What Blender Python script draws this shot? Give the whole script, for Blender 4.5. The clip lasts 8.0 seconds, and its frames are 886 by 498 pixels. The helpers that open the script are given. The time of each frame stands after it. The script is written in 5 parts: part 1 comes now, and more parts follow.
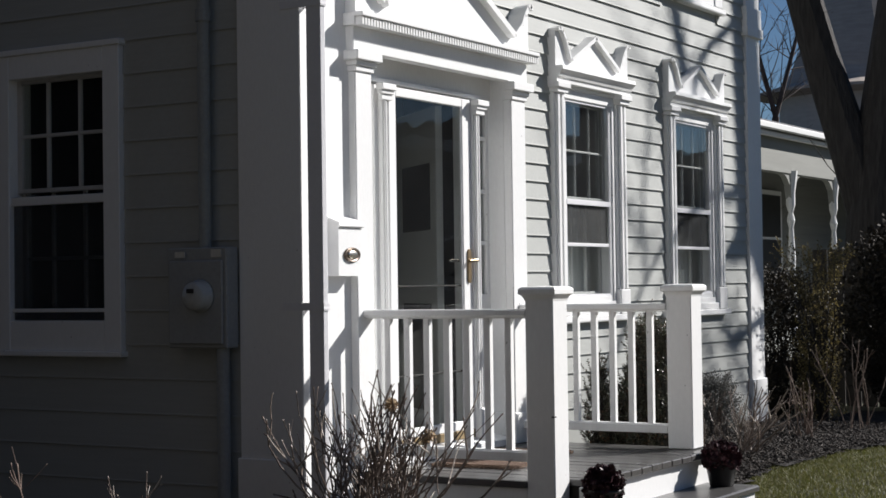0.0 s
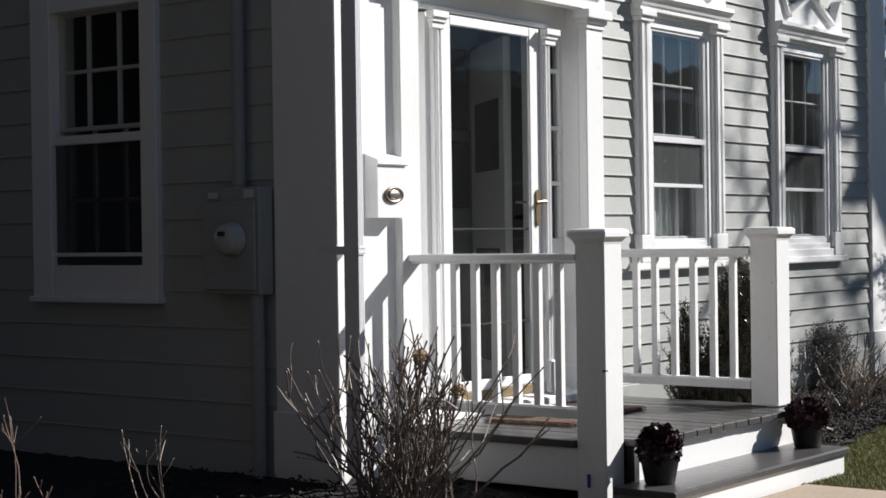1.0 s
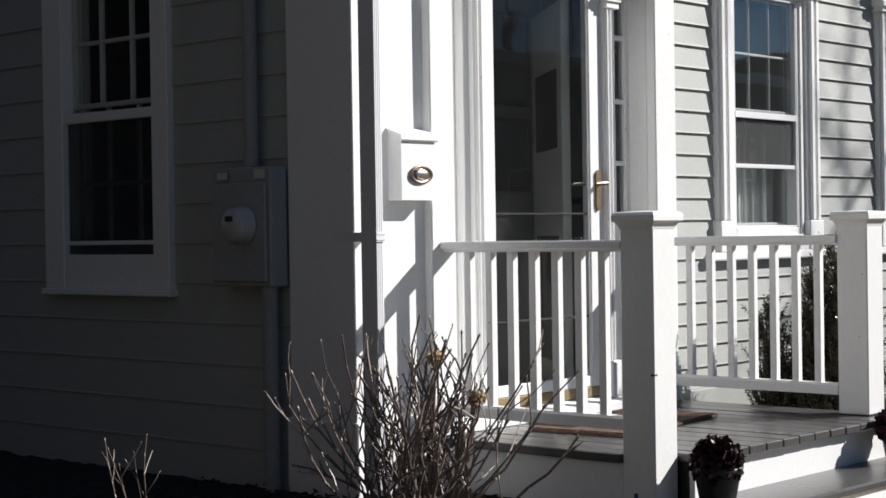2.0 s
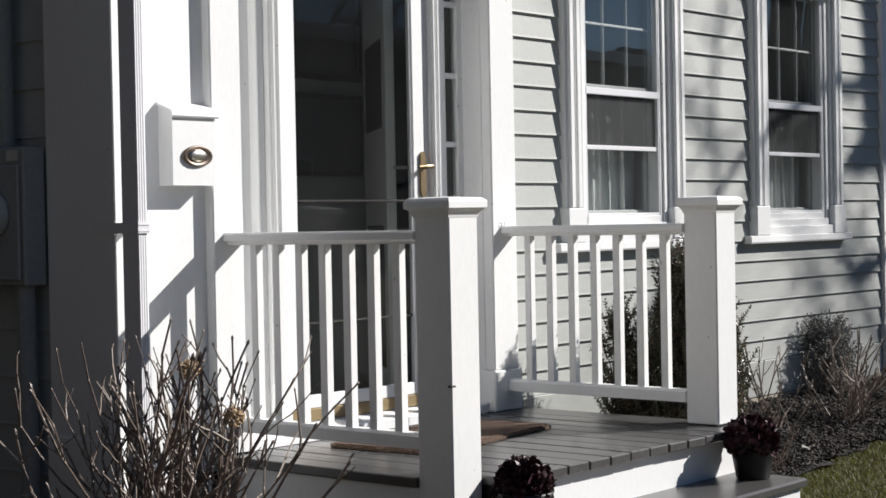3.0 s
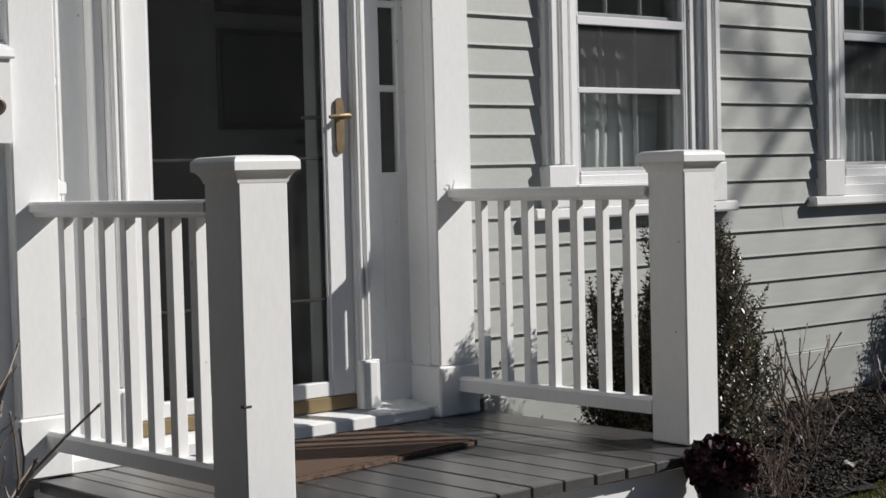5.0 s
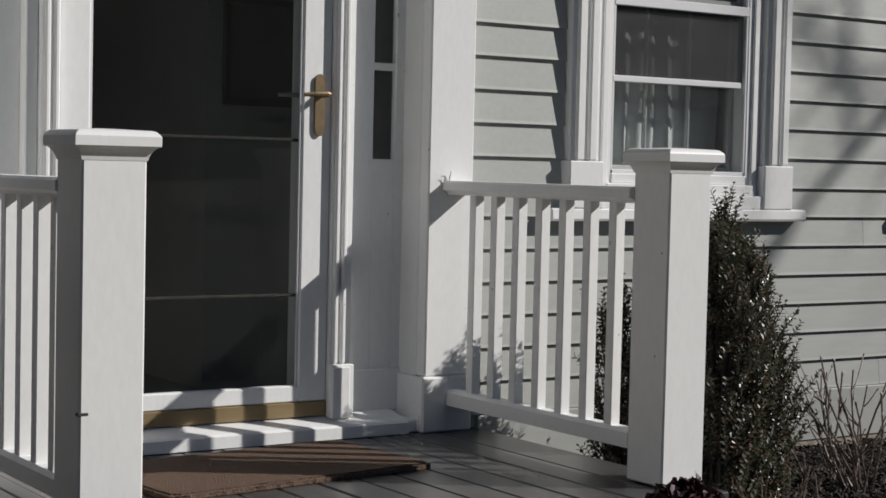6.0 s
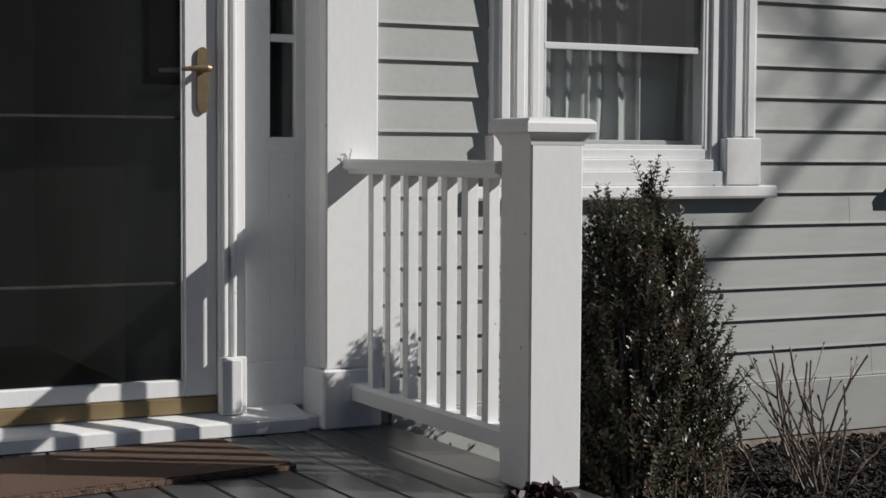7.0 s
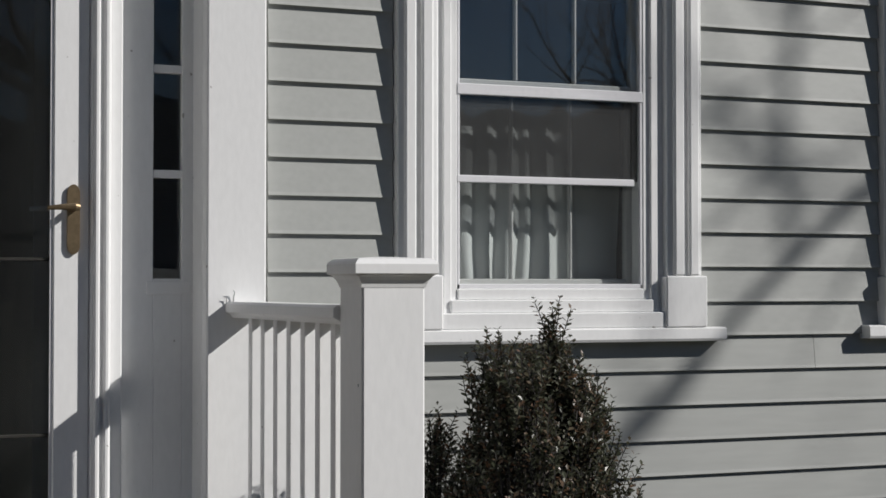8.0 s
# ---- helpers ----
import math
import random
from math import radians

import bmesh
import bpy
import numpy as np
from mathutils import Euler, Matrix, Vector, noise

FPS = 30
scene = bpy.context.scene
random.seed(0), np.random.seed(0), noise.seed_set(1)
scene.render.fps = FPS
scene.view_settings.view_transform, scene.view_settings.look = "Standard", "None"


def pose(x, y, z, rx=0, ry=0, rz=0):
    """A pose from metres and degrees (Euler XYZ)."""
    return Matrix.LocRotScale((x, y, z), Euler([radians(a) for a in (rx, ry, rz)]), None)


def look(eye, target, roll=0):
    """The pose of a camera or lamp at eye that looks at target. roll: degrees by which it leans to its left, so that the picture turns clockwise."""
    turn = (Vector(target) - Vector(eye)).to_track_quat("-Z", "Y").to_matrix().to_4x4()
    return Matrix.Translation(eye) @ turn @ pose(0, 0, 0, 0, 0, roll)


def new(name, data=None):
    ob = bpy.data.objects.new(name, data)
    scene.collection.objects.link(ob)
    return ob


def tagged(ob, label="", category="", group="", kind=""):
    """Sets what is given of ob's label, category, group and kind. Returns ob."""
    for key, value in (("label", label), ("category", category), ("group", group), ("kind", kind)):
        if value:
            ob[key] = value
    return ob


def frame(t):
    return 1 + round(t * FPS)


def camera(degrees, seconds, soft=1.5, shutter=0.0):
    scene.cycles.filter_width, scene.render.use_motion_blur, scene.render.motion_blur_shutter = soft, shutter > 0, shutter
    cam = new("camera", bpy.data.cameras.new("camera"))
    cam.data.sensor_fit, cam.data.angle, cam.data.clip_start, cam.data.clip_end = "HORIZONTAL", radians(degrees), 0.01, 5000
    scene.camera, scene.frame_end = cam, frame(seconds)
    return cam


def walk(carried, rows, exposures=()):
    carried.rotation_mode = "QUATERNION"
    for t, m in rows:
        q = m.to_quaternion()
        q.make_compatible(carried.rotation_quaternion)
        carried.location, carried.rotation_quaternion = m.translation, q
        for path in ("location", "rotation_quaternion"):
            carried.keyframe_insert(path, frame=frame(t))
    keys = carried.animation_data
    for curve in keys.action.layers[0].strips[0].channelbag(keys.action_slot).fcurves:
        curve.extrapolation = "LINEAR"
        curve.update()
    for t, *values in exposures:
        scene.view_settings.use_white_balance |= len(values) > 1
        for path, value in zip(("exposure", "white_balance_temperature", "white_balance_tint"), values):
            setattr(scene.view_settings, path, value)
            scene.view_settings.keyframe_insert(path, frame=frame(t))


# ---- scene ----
cam = camera(30.0, 8.0, 1.6)
PATH = [
    (0, (-6.56, -4.787, 1.308), (-4.849, -3.752, 1.352), -0.8),
    (0.2, (-6.457, -4.926, 1.332), (-4.772, -3.848, 1.31), -0.6),
    (0.3, (-6.376, -4.938, 1.32), (-4.702, -3.844, 1.283), -0.7),
    (0.5, (-6.175, -4.942, 1.281), (-4.523, -3.815, 1.243), -0.8),
    (1, (-5.698, -4.959, 1.27), (-4.107, -3.747, 1.255), -0.8),
    (1.2, (-5.52, -4.941, 1.259), (-3.954, -3.697, 1.248), -0.8),
    (2.3, (-4.367, -4.695, 1.225), (-2.895, -3.342, 1.202), -0.9),
    (2.5, (-4.137, -4.659, 1.228), (-2.652, -3.319, 1.2), -0.9),
    (3, (-3.681, -4.626, 1.22), (-2.154, -3.335, 1.185), -1.1),
    (3.5, (-3.235, -4.642, 1.236), (-1.722, -3.336, 1.182), -1.2),
    (4, (-2.734, -4.563, 1.233), (-1.261, -3.213, 1.156), -1.4),
    (4.5, (-2.247, -4.502, 1.22), (-0.839, -3.085, 1.12), -1.5),
    (4.7, (-2.101, -4.538, 1.236), (-0.728, -3.087, 1.135), -1.8),
    (5.8, (-1.046, -4.513, 1.2), (0.11, -2.883, 1.127), 1.2),
    (6, (-0.852, -4.561, 1.226), (0.251, -2.895, 1.129), 1.3),
    (6.2, (-0.665, -4.586, 1.208), (0.393, -2.891, 1.104), 1.2),
    (6.5, (-0.388, -4.602, 1.197), (0.613, -2.874, 1.085), 0.8),
    (7, (0.069, -4.652, 1.207), (0.993, -2.883, 1.091), 0.3),
    (7.5, (0.513, -4.64, 1.162), (1.381, -2.84, 1.097), -0.3),
    (7.7, (0.658, -4.626, 1.251), (1.504, -2.815, 1.19), -0.0),
    (8, (0.88, -4.629, 1.231), (1.652, -2.785, 1.276), 0.0),
]
walk(cam, [(t, look(eye, target, roll)) for t, eye, target, roll in PATH], [(0.0, 0.69, 6290, 11), (2.5, 0.71, 6310, 10.8), (4.0, 0.38, 6330, 10.4), (4.5, 0.29, 6350, 10.4), (6.2, -0.15, 6370, 10.3), (8.0, -0.10, 6300, 10.6)])

# ---- light ----
SUN = Vector((1.50, -1.0, 1.13)).normalized()
world = bpy.data.worlds.new("sky")
scene.world = world
world.use_nodes = True
wn = world.node_tree.nodes
sky = wn.new("ShaderNodeTexSky")
sky.sky_type, sky.sun_disc = "NISHITA", False
sky.sun_elevation = math.asin(SUN.z)
sky.sun_rotation = math.atan2(SUN.x, SUN.y)
world.node_tree.links.new(sky.outputs[0], wn["Background"].inputs[0])
wn["Background"].inputs[1].default_value = 0.029
sky.dust_density, sky.ozone_density, sky.altitude = 0.0, 5.0, 1200
sun_data = bpy.data.lights.new("sun", "SUN")
sun_data.energy, sun_data.angle, sun_data.color = 4.45, radians(0.53), (1.0, 0.950, 0.885)
sun = new("sun", sun_data)
sun.matrix_world = look(SUN * 40, (0, 0, 0))

# ---- materials ----
MATS = {}


def material(name, colour, rough=0.6, metal=0.0, grain=40.0, vary=0.12, stain=2.0, stain_amount=0.15, stain_colour=None, bump=0.15, stretch=(1, 1, 1), per_piece=0.0, spec=0.5, dist=0.004, specks=0.0):
    """Colour with fine grain, broad stains, bump and a shift from piece to piece."""
    m = bpy.data.materials.new(name)
    m.use_nodes = True
    n, l = m.node_tree.nodes, m.node_tree.links
    b = n["Principled BSDF"]
    b.inputs["Roughness"].default_value, b.inputs["Metallic"].default_value = rough, metal
    b.inputs["Specular IOR Level"].default_value = spec
    tc = n.new("ShaderNodeTexCoord")
    mp = n.new("ShaderNodeMapping")
    mp.inputs["Scale"].default_value = stretch
    l.new(tc.outputs["Object"], mp.inputs["Vector"])
    fine = n.new("ShaderNodeTexNoise")
    fine.inputs["Scale"].default_value, fine.inputs["Detail"].default_value = grain, 6.0
    wide = n.new("ShaderNodeTexNoise")
    wide.inputs["Scale"].default_value, wide.inputs["Detail"].default_value = stain, 4.0
    l.new(mp.outputs[0], fine.inputs["Vector"])
    l.new(mp.outputs[0], wide.inputs["Vector"])
    c = Vector(colour)
    r1 = n.new("ShaderNodeValToRGB")
    r1.color_ramp.elements[0].position, r1.color_ramp.elements[1].position = 0.3, 0.7
    r1.color_ramp.elements[0].color = (*(c * (1 - vary)), 1)
    r1.color_ramp.elements[1].color = (*(c * (1 + vary * 0.6)), 1)
    l.new(fine.outputs[0], r1.inputs[0])
    r2 = n.new("ShaderNodeValToRGB")
    r2.color_ramp.elements[0].position, r2.color_ramp.elements[1].position = 0.5, 0.72
    r2.color_ramp.elements[0].color, r2.color_ramp.elements[1].color = (0, 0, 0, 1), (1, 1, 1, 1)
    l.new(wide.outputs[0], r2.inputs[0])
    amount = n.new("ShaderNodeMath")
    amount.operation = "MULTIPLY"
    amount.inputs[1].default_value = stain_amount
    l.new(r2.outputs[0], amount.inputs[0])
    mix = n.new("ShaderNodeMix")
    mix.data_type = "RGBA"
    l.new(amount.outputs[0], mix.inputs[0])
    l.new(r1.outputs[0], mix.inputs[6])
    sc = Vector(stain_colour) if stain_colour else c * 0.55
    mix.inputs[7].default_value = (*sc, 1)
    out = mix.outputs[2]
    if specks:
        chip, r3, m3 = n.new("ShaderNodeTexNoise"), n.new("ShaderNodeValToRGB"), n.new("ShaderNodeMix")
        chip.inputs["Scale"].default_value, chip.inputs["Detail"].default_value = 34.0, 2.0
        l.new(tc.outputs["Object"], chip.inputs["Vector"])
        r3.color_ramp.elements[0].position, r3.color_ramp.elements[1].position = 0.755, 0.785
        r3.color_ramp.elements[0].color, r3.color_ramp.elements[1].color = (0, 0, 0, 1), (specks, specks, specks, 1)
        l.new(chip.outputs[0], r3.inputs[0])
        m3.data_type = "RGBA"
        l.new(r3.outputs[0], m3.inputs[0])
        l.new(out, m3.inputs[6])
        m3.inputs[7].default_value = (0.30, 0.28, 0.26, 1)
        out = m3.outputs[2]
    if per_piece:
        info = n.new("ShaderNodeObjectInfo")
        hsv = n.new("ShaderNodeHueSaturation")
        scale = n.new("ShaderNodeMapRange")
        scale.inputs["To Min"].default_value, scale.inputs["To Max"].default_value = 1 - per_piece, 1 + per_piece
        l.new(info.outputs["Random"], scale.inputs["Value"])
        l.new(scale.outputs[0], hsv.inputs["Value"])
        l.new(out, hsv.inputs["Color"])
        out = hsv.outputs[0]
    l.new(out, b.inputs["Base Color"])
    rr = n.new("ShaderNodeMapRange")
    rr.inputs["To Min"].default_value, rr.inputs["To Max"].default_value = max(rough - 0.1, 0.02), min(rough + 0.12, 1)
    l.new(wide.outputs[0], rr.inputs["Value"])
    l.new(rr.outputs[0], b.inputs["Roughness"])
    if bump:
        bp = n.new("ShaderNodeBump")
        bp.inputs["Strength"].default_value, bp.inputs["Distance"].default_value = bump, dist
        l.new(fine.outputs[0], bp.inputs["Height"])
        l.new(bp.outputs[0], b.inputs["Normal"])
    MATS[name] = m
    return m


def leafy(name, colours, rough=0.5, thin=0.0):
    """Foliage, twigs or chips whose colour changes from island to island."""
    m = bpy.data.materials.new(name)
    m.use_nodes = True
    n, l = m.node_tree.nodes, m.node_tree.links
    b = n["Principled BSDF"]
    b.inputs["Roughness"].default_value = rough
    b.inputs["Specular IOR Level"].default_value = 0.35
    g = n.new("ShaderNodeNewGeometry")
    r = n.new("ShaderNodeValToRGB")
    e = r.color_ramp.elements
    while len(e) < len(colours):
        e.new(0.5)
    for k, c in enumerate(colours):
        e[k].position = k / (len(colours) - 1)
        e[k].color = (*c, 1)
    l.new(g.outputs["Random Per Island"], r.inputs[0])
    tc = n.new("ShaderNodeTexCoord")
    no = n.new("ShaderNodeTexNoise")
    no.inputs["Scale"].default_value = 60
    l.new(tc.outputs["Object"], no.inputs["Vector"])
    hsv = n.new("ShaderNodeHueSaturation")
    mr = n.new("ShaderNodeMapRange")
    mr.inputs["To Min"].default_value, mr.inputs["To Max"].default_value = 0.6, 1.4
    l.new(no.outputs[0], mr.inputs["Value"])
    l.new(mr.outputs[0], hsv.inputs["Value"])
    l.new(r.outputs[0], hsv.inputs["Color"])
    l.new(hsv.outputs[0], b.inputs["Base Color"])
    if thin:
        t, x = n.new("ShaderNodeBsdfTranslucent"), n.new("ShaderNodeMixShader")
        x.inputs[0].default_value = thin
        l.new(hsv.outputs[0], t.inputs[0])
        l.new(b.outputs[0], x.inputs[1])
        l.new(t.outputs[0], x.inputs[2])
        l.new(x.outputs[0], n["Material Output"].inputs[0])
    MATS[name] = m
    return m


def glass(name, dust=0.045, ior=1.52):
    """Thin window glass: clear, with the reflection of doubled panes and a film of dust."""
    m = bpy.data.materials.new(name)
    m.use_nodes = True
    n, l = m.node_tree.nodes, m.node_tree.links
    n.remove(n["Principled BSDF"])
    t, g, d, m1, m2 = (n.new(k) for k in ("ShaderNodeBsdfTransparent", "ShaderNodeBsdfGlossy", "ShaderNodeBsdfDiffuse", "ShaderNodeMixShader", "ShaderNodeMixShader"))
    t.inputs[0].default_value = (0.93, 0.95, 0.95, 1)
    d.inputs[0].default_value = (0.62, 0.62, 0.62, 1)
    g.inputs["Roughness"].default_value = 0.01
    lw, po, fr = n.new("ShaderNodeLayerWeight"), n.new("ShaderNodeMath"), n.new("ShaderNodeMapRange")
    lw.inputs["Blend"].default_value = 0.5
    po.operation = "POWER"
    po.inputs[1].default_value = 5.0
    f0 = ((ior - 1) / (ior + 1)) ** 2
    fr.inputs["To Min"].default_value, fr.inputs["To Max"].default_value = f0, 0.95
    l.new(lw.outputs["Facing"], po.inputs[0])
    l.new(po.outputs[0], fr.inputs["Value"])
    tc = n.new("ShaderNodeTexCoord")
    no = n.new("ShaderNodeTexNoise")
    no.inputs["Scale"].default_value = 1.6
    bp = n.new("ShaderNodeBump")
    bp.inputs["Strength"].default_value, bp.inputs["Distance"].default_value = 0.10, 0.02
    l.new(tc.outputs["Object"], no.inputs["Vector"])
    l.new(no.outputs[0], bp.inputs["Height"])
    l.new(bp.outputs[0], g.inputs["Normal"])
    spots = n.new("ShaderNodeTexNoise")
    spots.inputs["Scale"].default_value, spots.inputs["Detail"].default_value = 5.0, 8.0
    l.new(tc.outputs["Object"], spots.inputs["Vector"])
    mr = n.new("ShaderNodeMapRange")
    mr.inputs["From Min"].default_value, mr.inputs["From Max"].default_value = 0.3, 0.7
    mr.inputs["To Min"].default_value, mr.inputs["To Max"].default_value = dust * 0.65, dust * 1.35
    l.new(spots.outputs[0], mr.inputs["Value"])
    l.new(mr.outputs[0], m1.inputs[0])
    l.new(t.outputs[0], m1.inputs[1])
    l.new(d.outputs[0], m1.inputs[2])
    l.new(fr.outputs[0], m2.inputs[0])
    l.new(m1.outputs[0], m2.inputs[1])
    l.new(g.outputs[0], m2.inputs[2])
    l.new(m2.outputs[0], n["Material Output"].inputs[0])
    MATS[name] = m
    return m


WHITE = material("white_paint", (0.835, 0.84, 0.835), 0.45, grain=70, vary=0.03, stain=1.3, stain_amount=0.08, stain_colour=(0.66, 0.66, 0.65), bump=0.08, stretch=(1, 1, 0.35), specks=0.7)
SIDING = material("grey_clapboard_paint", (0.404, 0.416, 0.397), 0.55, grain=45, vary=0.05, stain=1.1, stain_amount=0.3, stain_colour=(0.35, 0.352, 0.338), bump=0.05, stretch=(0.35, 0.35, 1.0), per_piece=0.02)
DECK = material("weathered_grey_deck_board", (0.080, 0.078, 0.077), 0.28, grain=30, vary=0.16, stain=2.2, stain_amount=0.35, stain_colour=(0.054, 0.053, 0.052), bump=0.12, stretch=(1, 0.12, 1), per_piece=0.08)
# near-black plaster: the gloom of the rooms is put into its colour
INNER = material("painted_shade_plaster", (0.07, 0.07, 0.07), 0.8, grain=10, vary=0.1)
INNERDARK = material("dark_varnished_wood", (0.035, 0.028, 0.024), 0.4, grain=14, vary=0.3, stretch=(1, 1, 0.1))
LEAFPAINT = material("white_inner_door_paint", (0.70, 0.70, 0.68), 0.5, grain=20, vary=0.05)
VESTIBULE = material("grey_painted_wall", (0.27, 0.27, 0.265), 0.7, grain=10, vary=0.06)
FLOORM = material("dark_floor_boards", (0.05, 0.04, 0.03), 0.4, grain=14, vary=0.3, stretch=(0.1, 1, 1))
BRASS = material("aged_brass", (0.30, 0.225, 0.135), 0.40, metal=0.85, grain=60, vary=0.2, stain=14, stain_amount=0.4, stain_colour=(0.22, 0.16, 0.09))
BRONZE = material("dark_bronze", (0.16, 0.125, 0.10), 0.35, metal=0.7, grain=60, vary=0.2)
# white sash paint greyed: the dimness behind the storm glass is in the colour
SASH = material("dimmed_sash_paint", (0.50, 0.50, 0.49), 0.5, grain=50, vary=0.06)
STEEL = material("polished_metal", (0.62, 0.56, 0.48), 0.26, metal=1.0, grain=60, vary=0.15)
SWEEP = material("bronze_door_sweep", (0.30, 0.225, 0.12), 0.45, metal=0.35, grain=30, vary=0.15, stretch=(0.1, 1, 1))
METALGREY = material("painted_utility_metal", (0.34, 0.35, 0.35), 0.5, grain=50, vary=0.08)
METALDARK = material("dark_grey_pipe", (0.31, 0.32, 0.31), 0.55, grain=50, vary=0.1)
ALU = material("white_aluminium", (0.78, 0.78, 0.80), 0.35, grain=60, vary=0.03)
COIR = material("brown_coir", (0.150, 0.092, 0.062), 0.95, grain=220, vary=0.5, stain=5, stain_amount=0.35, stain_colour=(0.12, 0.070, 0.045), bump=1.0, dist=0.01)
COIR_EDGE = material("coir_border", (0.17, 0.112, 0.078), 0.95, grain=220, vary=0.5, bump=1.0, dist=0.01)
POT = material("dark_plastic", (0.016, 0.016, 0.017), 0.5, grain=40, vary=0.2)
SOIL = material("dark_soil", (0.018, 0.0155, 0.014), 0.95, grain=50, vary=0.5, bump=1.0, dist=0.03)
LAWN = material("lawn_soil", (0.046, 0.047, 0.023), 0.95, grain=14, vary=0.5, stain=1.0, stain_amount=0.5, stain_colour=(0.048, 0.043, 0.028), bump=0.8, dist=0.03)
CONCRETE = material("tan_concrete", (0.41, 0.33, 0.245), 0.85, grain=60, vary=0.14, stain=3, stain_amount=0.4, stain_colour=(0.28, 0.23, 0.18), bump=0.4)
STONE = material("foundation_stone", (0.34, 0.295, 0.24), 0.9, grain=16, vary=0.3, bump=0.8, dist=0.02)
BARK = material("bark", (0.036, 0.032, 0.030), 0.95, grain=26, vary=0.5, stretch=(1, 1, 0.15), bump=1.0, dist=0.03)
BARKFAR = material("far_bark", (0.075, 0.06, 0.055), 0.95, grain=8, vary=0.3)
SLATE = material("roof_shingle", (0.10, 0.10, 0.11), 0.85, grain=12, vary=0.3, stretch=(0.4, 0.4, 2), bump=0.5)
TURRETROOF = material("weathered_grey_shingle", (0.40, 0.35, 0.31), 0.85, grain=8, vary=0.15, stretch=(0.4, 0.4, 2))
TURRETWALL = material("pale_shingle_paint", (0.46, 0.43, 0.40), 0.8, grain=8, vary=0.1, stretch=(0.4, 0.4, 2))
# wall paint darkened: the shade lying on the neighbouring house is in this colour
NEIGH = material("neighbour_shaded_paint", (0.27, 0.275, 0.255), 0.7, grain=6, vary=0.08, stretch=(0.2, 0.2, 3))
FENCE = material("dark_fence_wood", (0.035, 0.030, 0.026), 0.9, grain=20, vary=0.4, stretch=(1, 1, 0.1))
CURTAIN = material("sheer_curtain", (0.74, 0.74, 0.73), 0.9, grain=60, vary=0.06)


def make_sheer(m, clear):
    """Thin weave: part of the light passes straight through."""
    n, l = m.node_tree.nodes, m.node_tree.links
    t, x = n.new("ShaderNodeBsdfTransparent"), n.new("ShaderNodeMixShader")
    x.inputs[0].default_value = clear
    l.new(n["Principled BSDF"].outputs[0], x.inputs[1])
    l.new(t.outputs[0], x.inputs[2])
    l.new(x.outputs[0], n["Material Output"].inputs[0])


make_sheer(CURTAIN, 0.18)
SCREEN = material("insect_mesh", (0.035, 0.035, 0.036), 0.8, grain=200, vary=0.2, bump=0)
make_sheer(SCREEN, 0.52)
BLUE = material("blue_clip", (0.03, 0.07, 0.25), 0.4)
DARKMARK = material("dark_print", (0.03, 0.03, 0.03), 0.6)
PALE = material("meter_plastic", (0.46, 0.47, 0.46), 0.35, grain=30, vary=0.1)
PAPER = material("pale_tag", (0.62, 0.60, 0.54), 0.6, grain=30, vary=0.1)
GLASS = glass("window_glass", 0.015)
STORM = glass("dusty_storm_glass", 0.018)
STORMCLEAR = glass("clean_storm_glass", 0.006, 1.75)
DOORGLASS = glass("door_glass", 0.006, 1.38)
LEAF = leafy("boxwood_leaf", [(0.044, 0.050, 0.031), (0.075, 0.082, 0.050), (0.115, 0.114, 0.080), (0.155, 0.088, 0.052), (0.056, 0.063, 0.040), (0.095, 0.102, 0.070), (0.050, 0.055, 0.034)], 0.32, 0.30)
TWIG = leafy("bare_twig", [(0.105, 0.083, 0.069), (0.23, 0.185, 0.152), (0.50, 0.435, 0.375), (0.145, 0.111, 0.092), (0.35, 0.29, 0.245), (0.108, 0.082, 0.069)], 0.45)
REDTWIG = leafy("red_brown_twig", [(0.12, 0.078, 0.060), (0.18, 0.128, 0.102), (0.26, 0.215, 0.175)], 0.7)
HEAD = leafy("dried_flower", [(0.40, 0.29, 0.17), (0.48, 0.37, 0.25), (0.28, 0.18, 0.10)], 0.9)
KALE = leafy("purple_leaf", [(0.0270, 0.0120, 0.0150), (0.0480, 0.0180, 0.0240), (0.0690, 0.0270, 0.0360)], 0.45)
GRASS = leafy("grass_blade", [(0.098, 0.110, 0.026), (0.125, 0.138, 0.034), (0.165, 0.148, 0.055), (0.080, 0.090, 0.022), (0.135, 0.130, 0.042)], 0.6, 0.3)
CHIP = leafy("mulch_chip", [(0.0125, 0.0110, 0.0097), (0.0250, 0.0206, 0.0175), (0.0725, 0.0587, 0.0500), (0.0163, 0.0140, 0.0123), (0.0350, 0.0263, 0.0213)], 0.8)
GREYLEAF = leafy("grey_needle", [(0.0900, 0.0936, 0.0900), (0.1530, 0.1530, 0.1476), (0.1116, 0.1080, 0.0990)], 0.8, 0.2)
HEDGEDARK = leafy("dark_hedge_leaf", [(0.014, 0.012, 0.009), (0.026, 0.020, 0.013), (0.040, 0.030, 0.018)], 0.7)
# leaf colours raised and yellowed to carry the sunlight on this shrub
HEDGELEAF = leafy("sunlit_hedge_leaf", [(0.045, 0.040, 0.020), (0.11, 0.085, 0.036), (0.24, 0.19, 0.075), (0.065, 0.058, 0.028), (0.16, 0.13, 0.055)], 0.6, 0.3)


# ---- building helpers ----
BASES = {}


def thing(name, base, label, category, group="", kind=""):
    ob = new(name)
    ob.empty_display_size = 0.1
    ob.location = base
    BASES[ob.name] = Vector(base)
    return tagged(ob, label, category, group, kind)


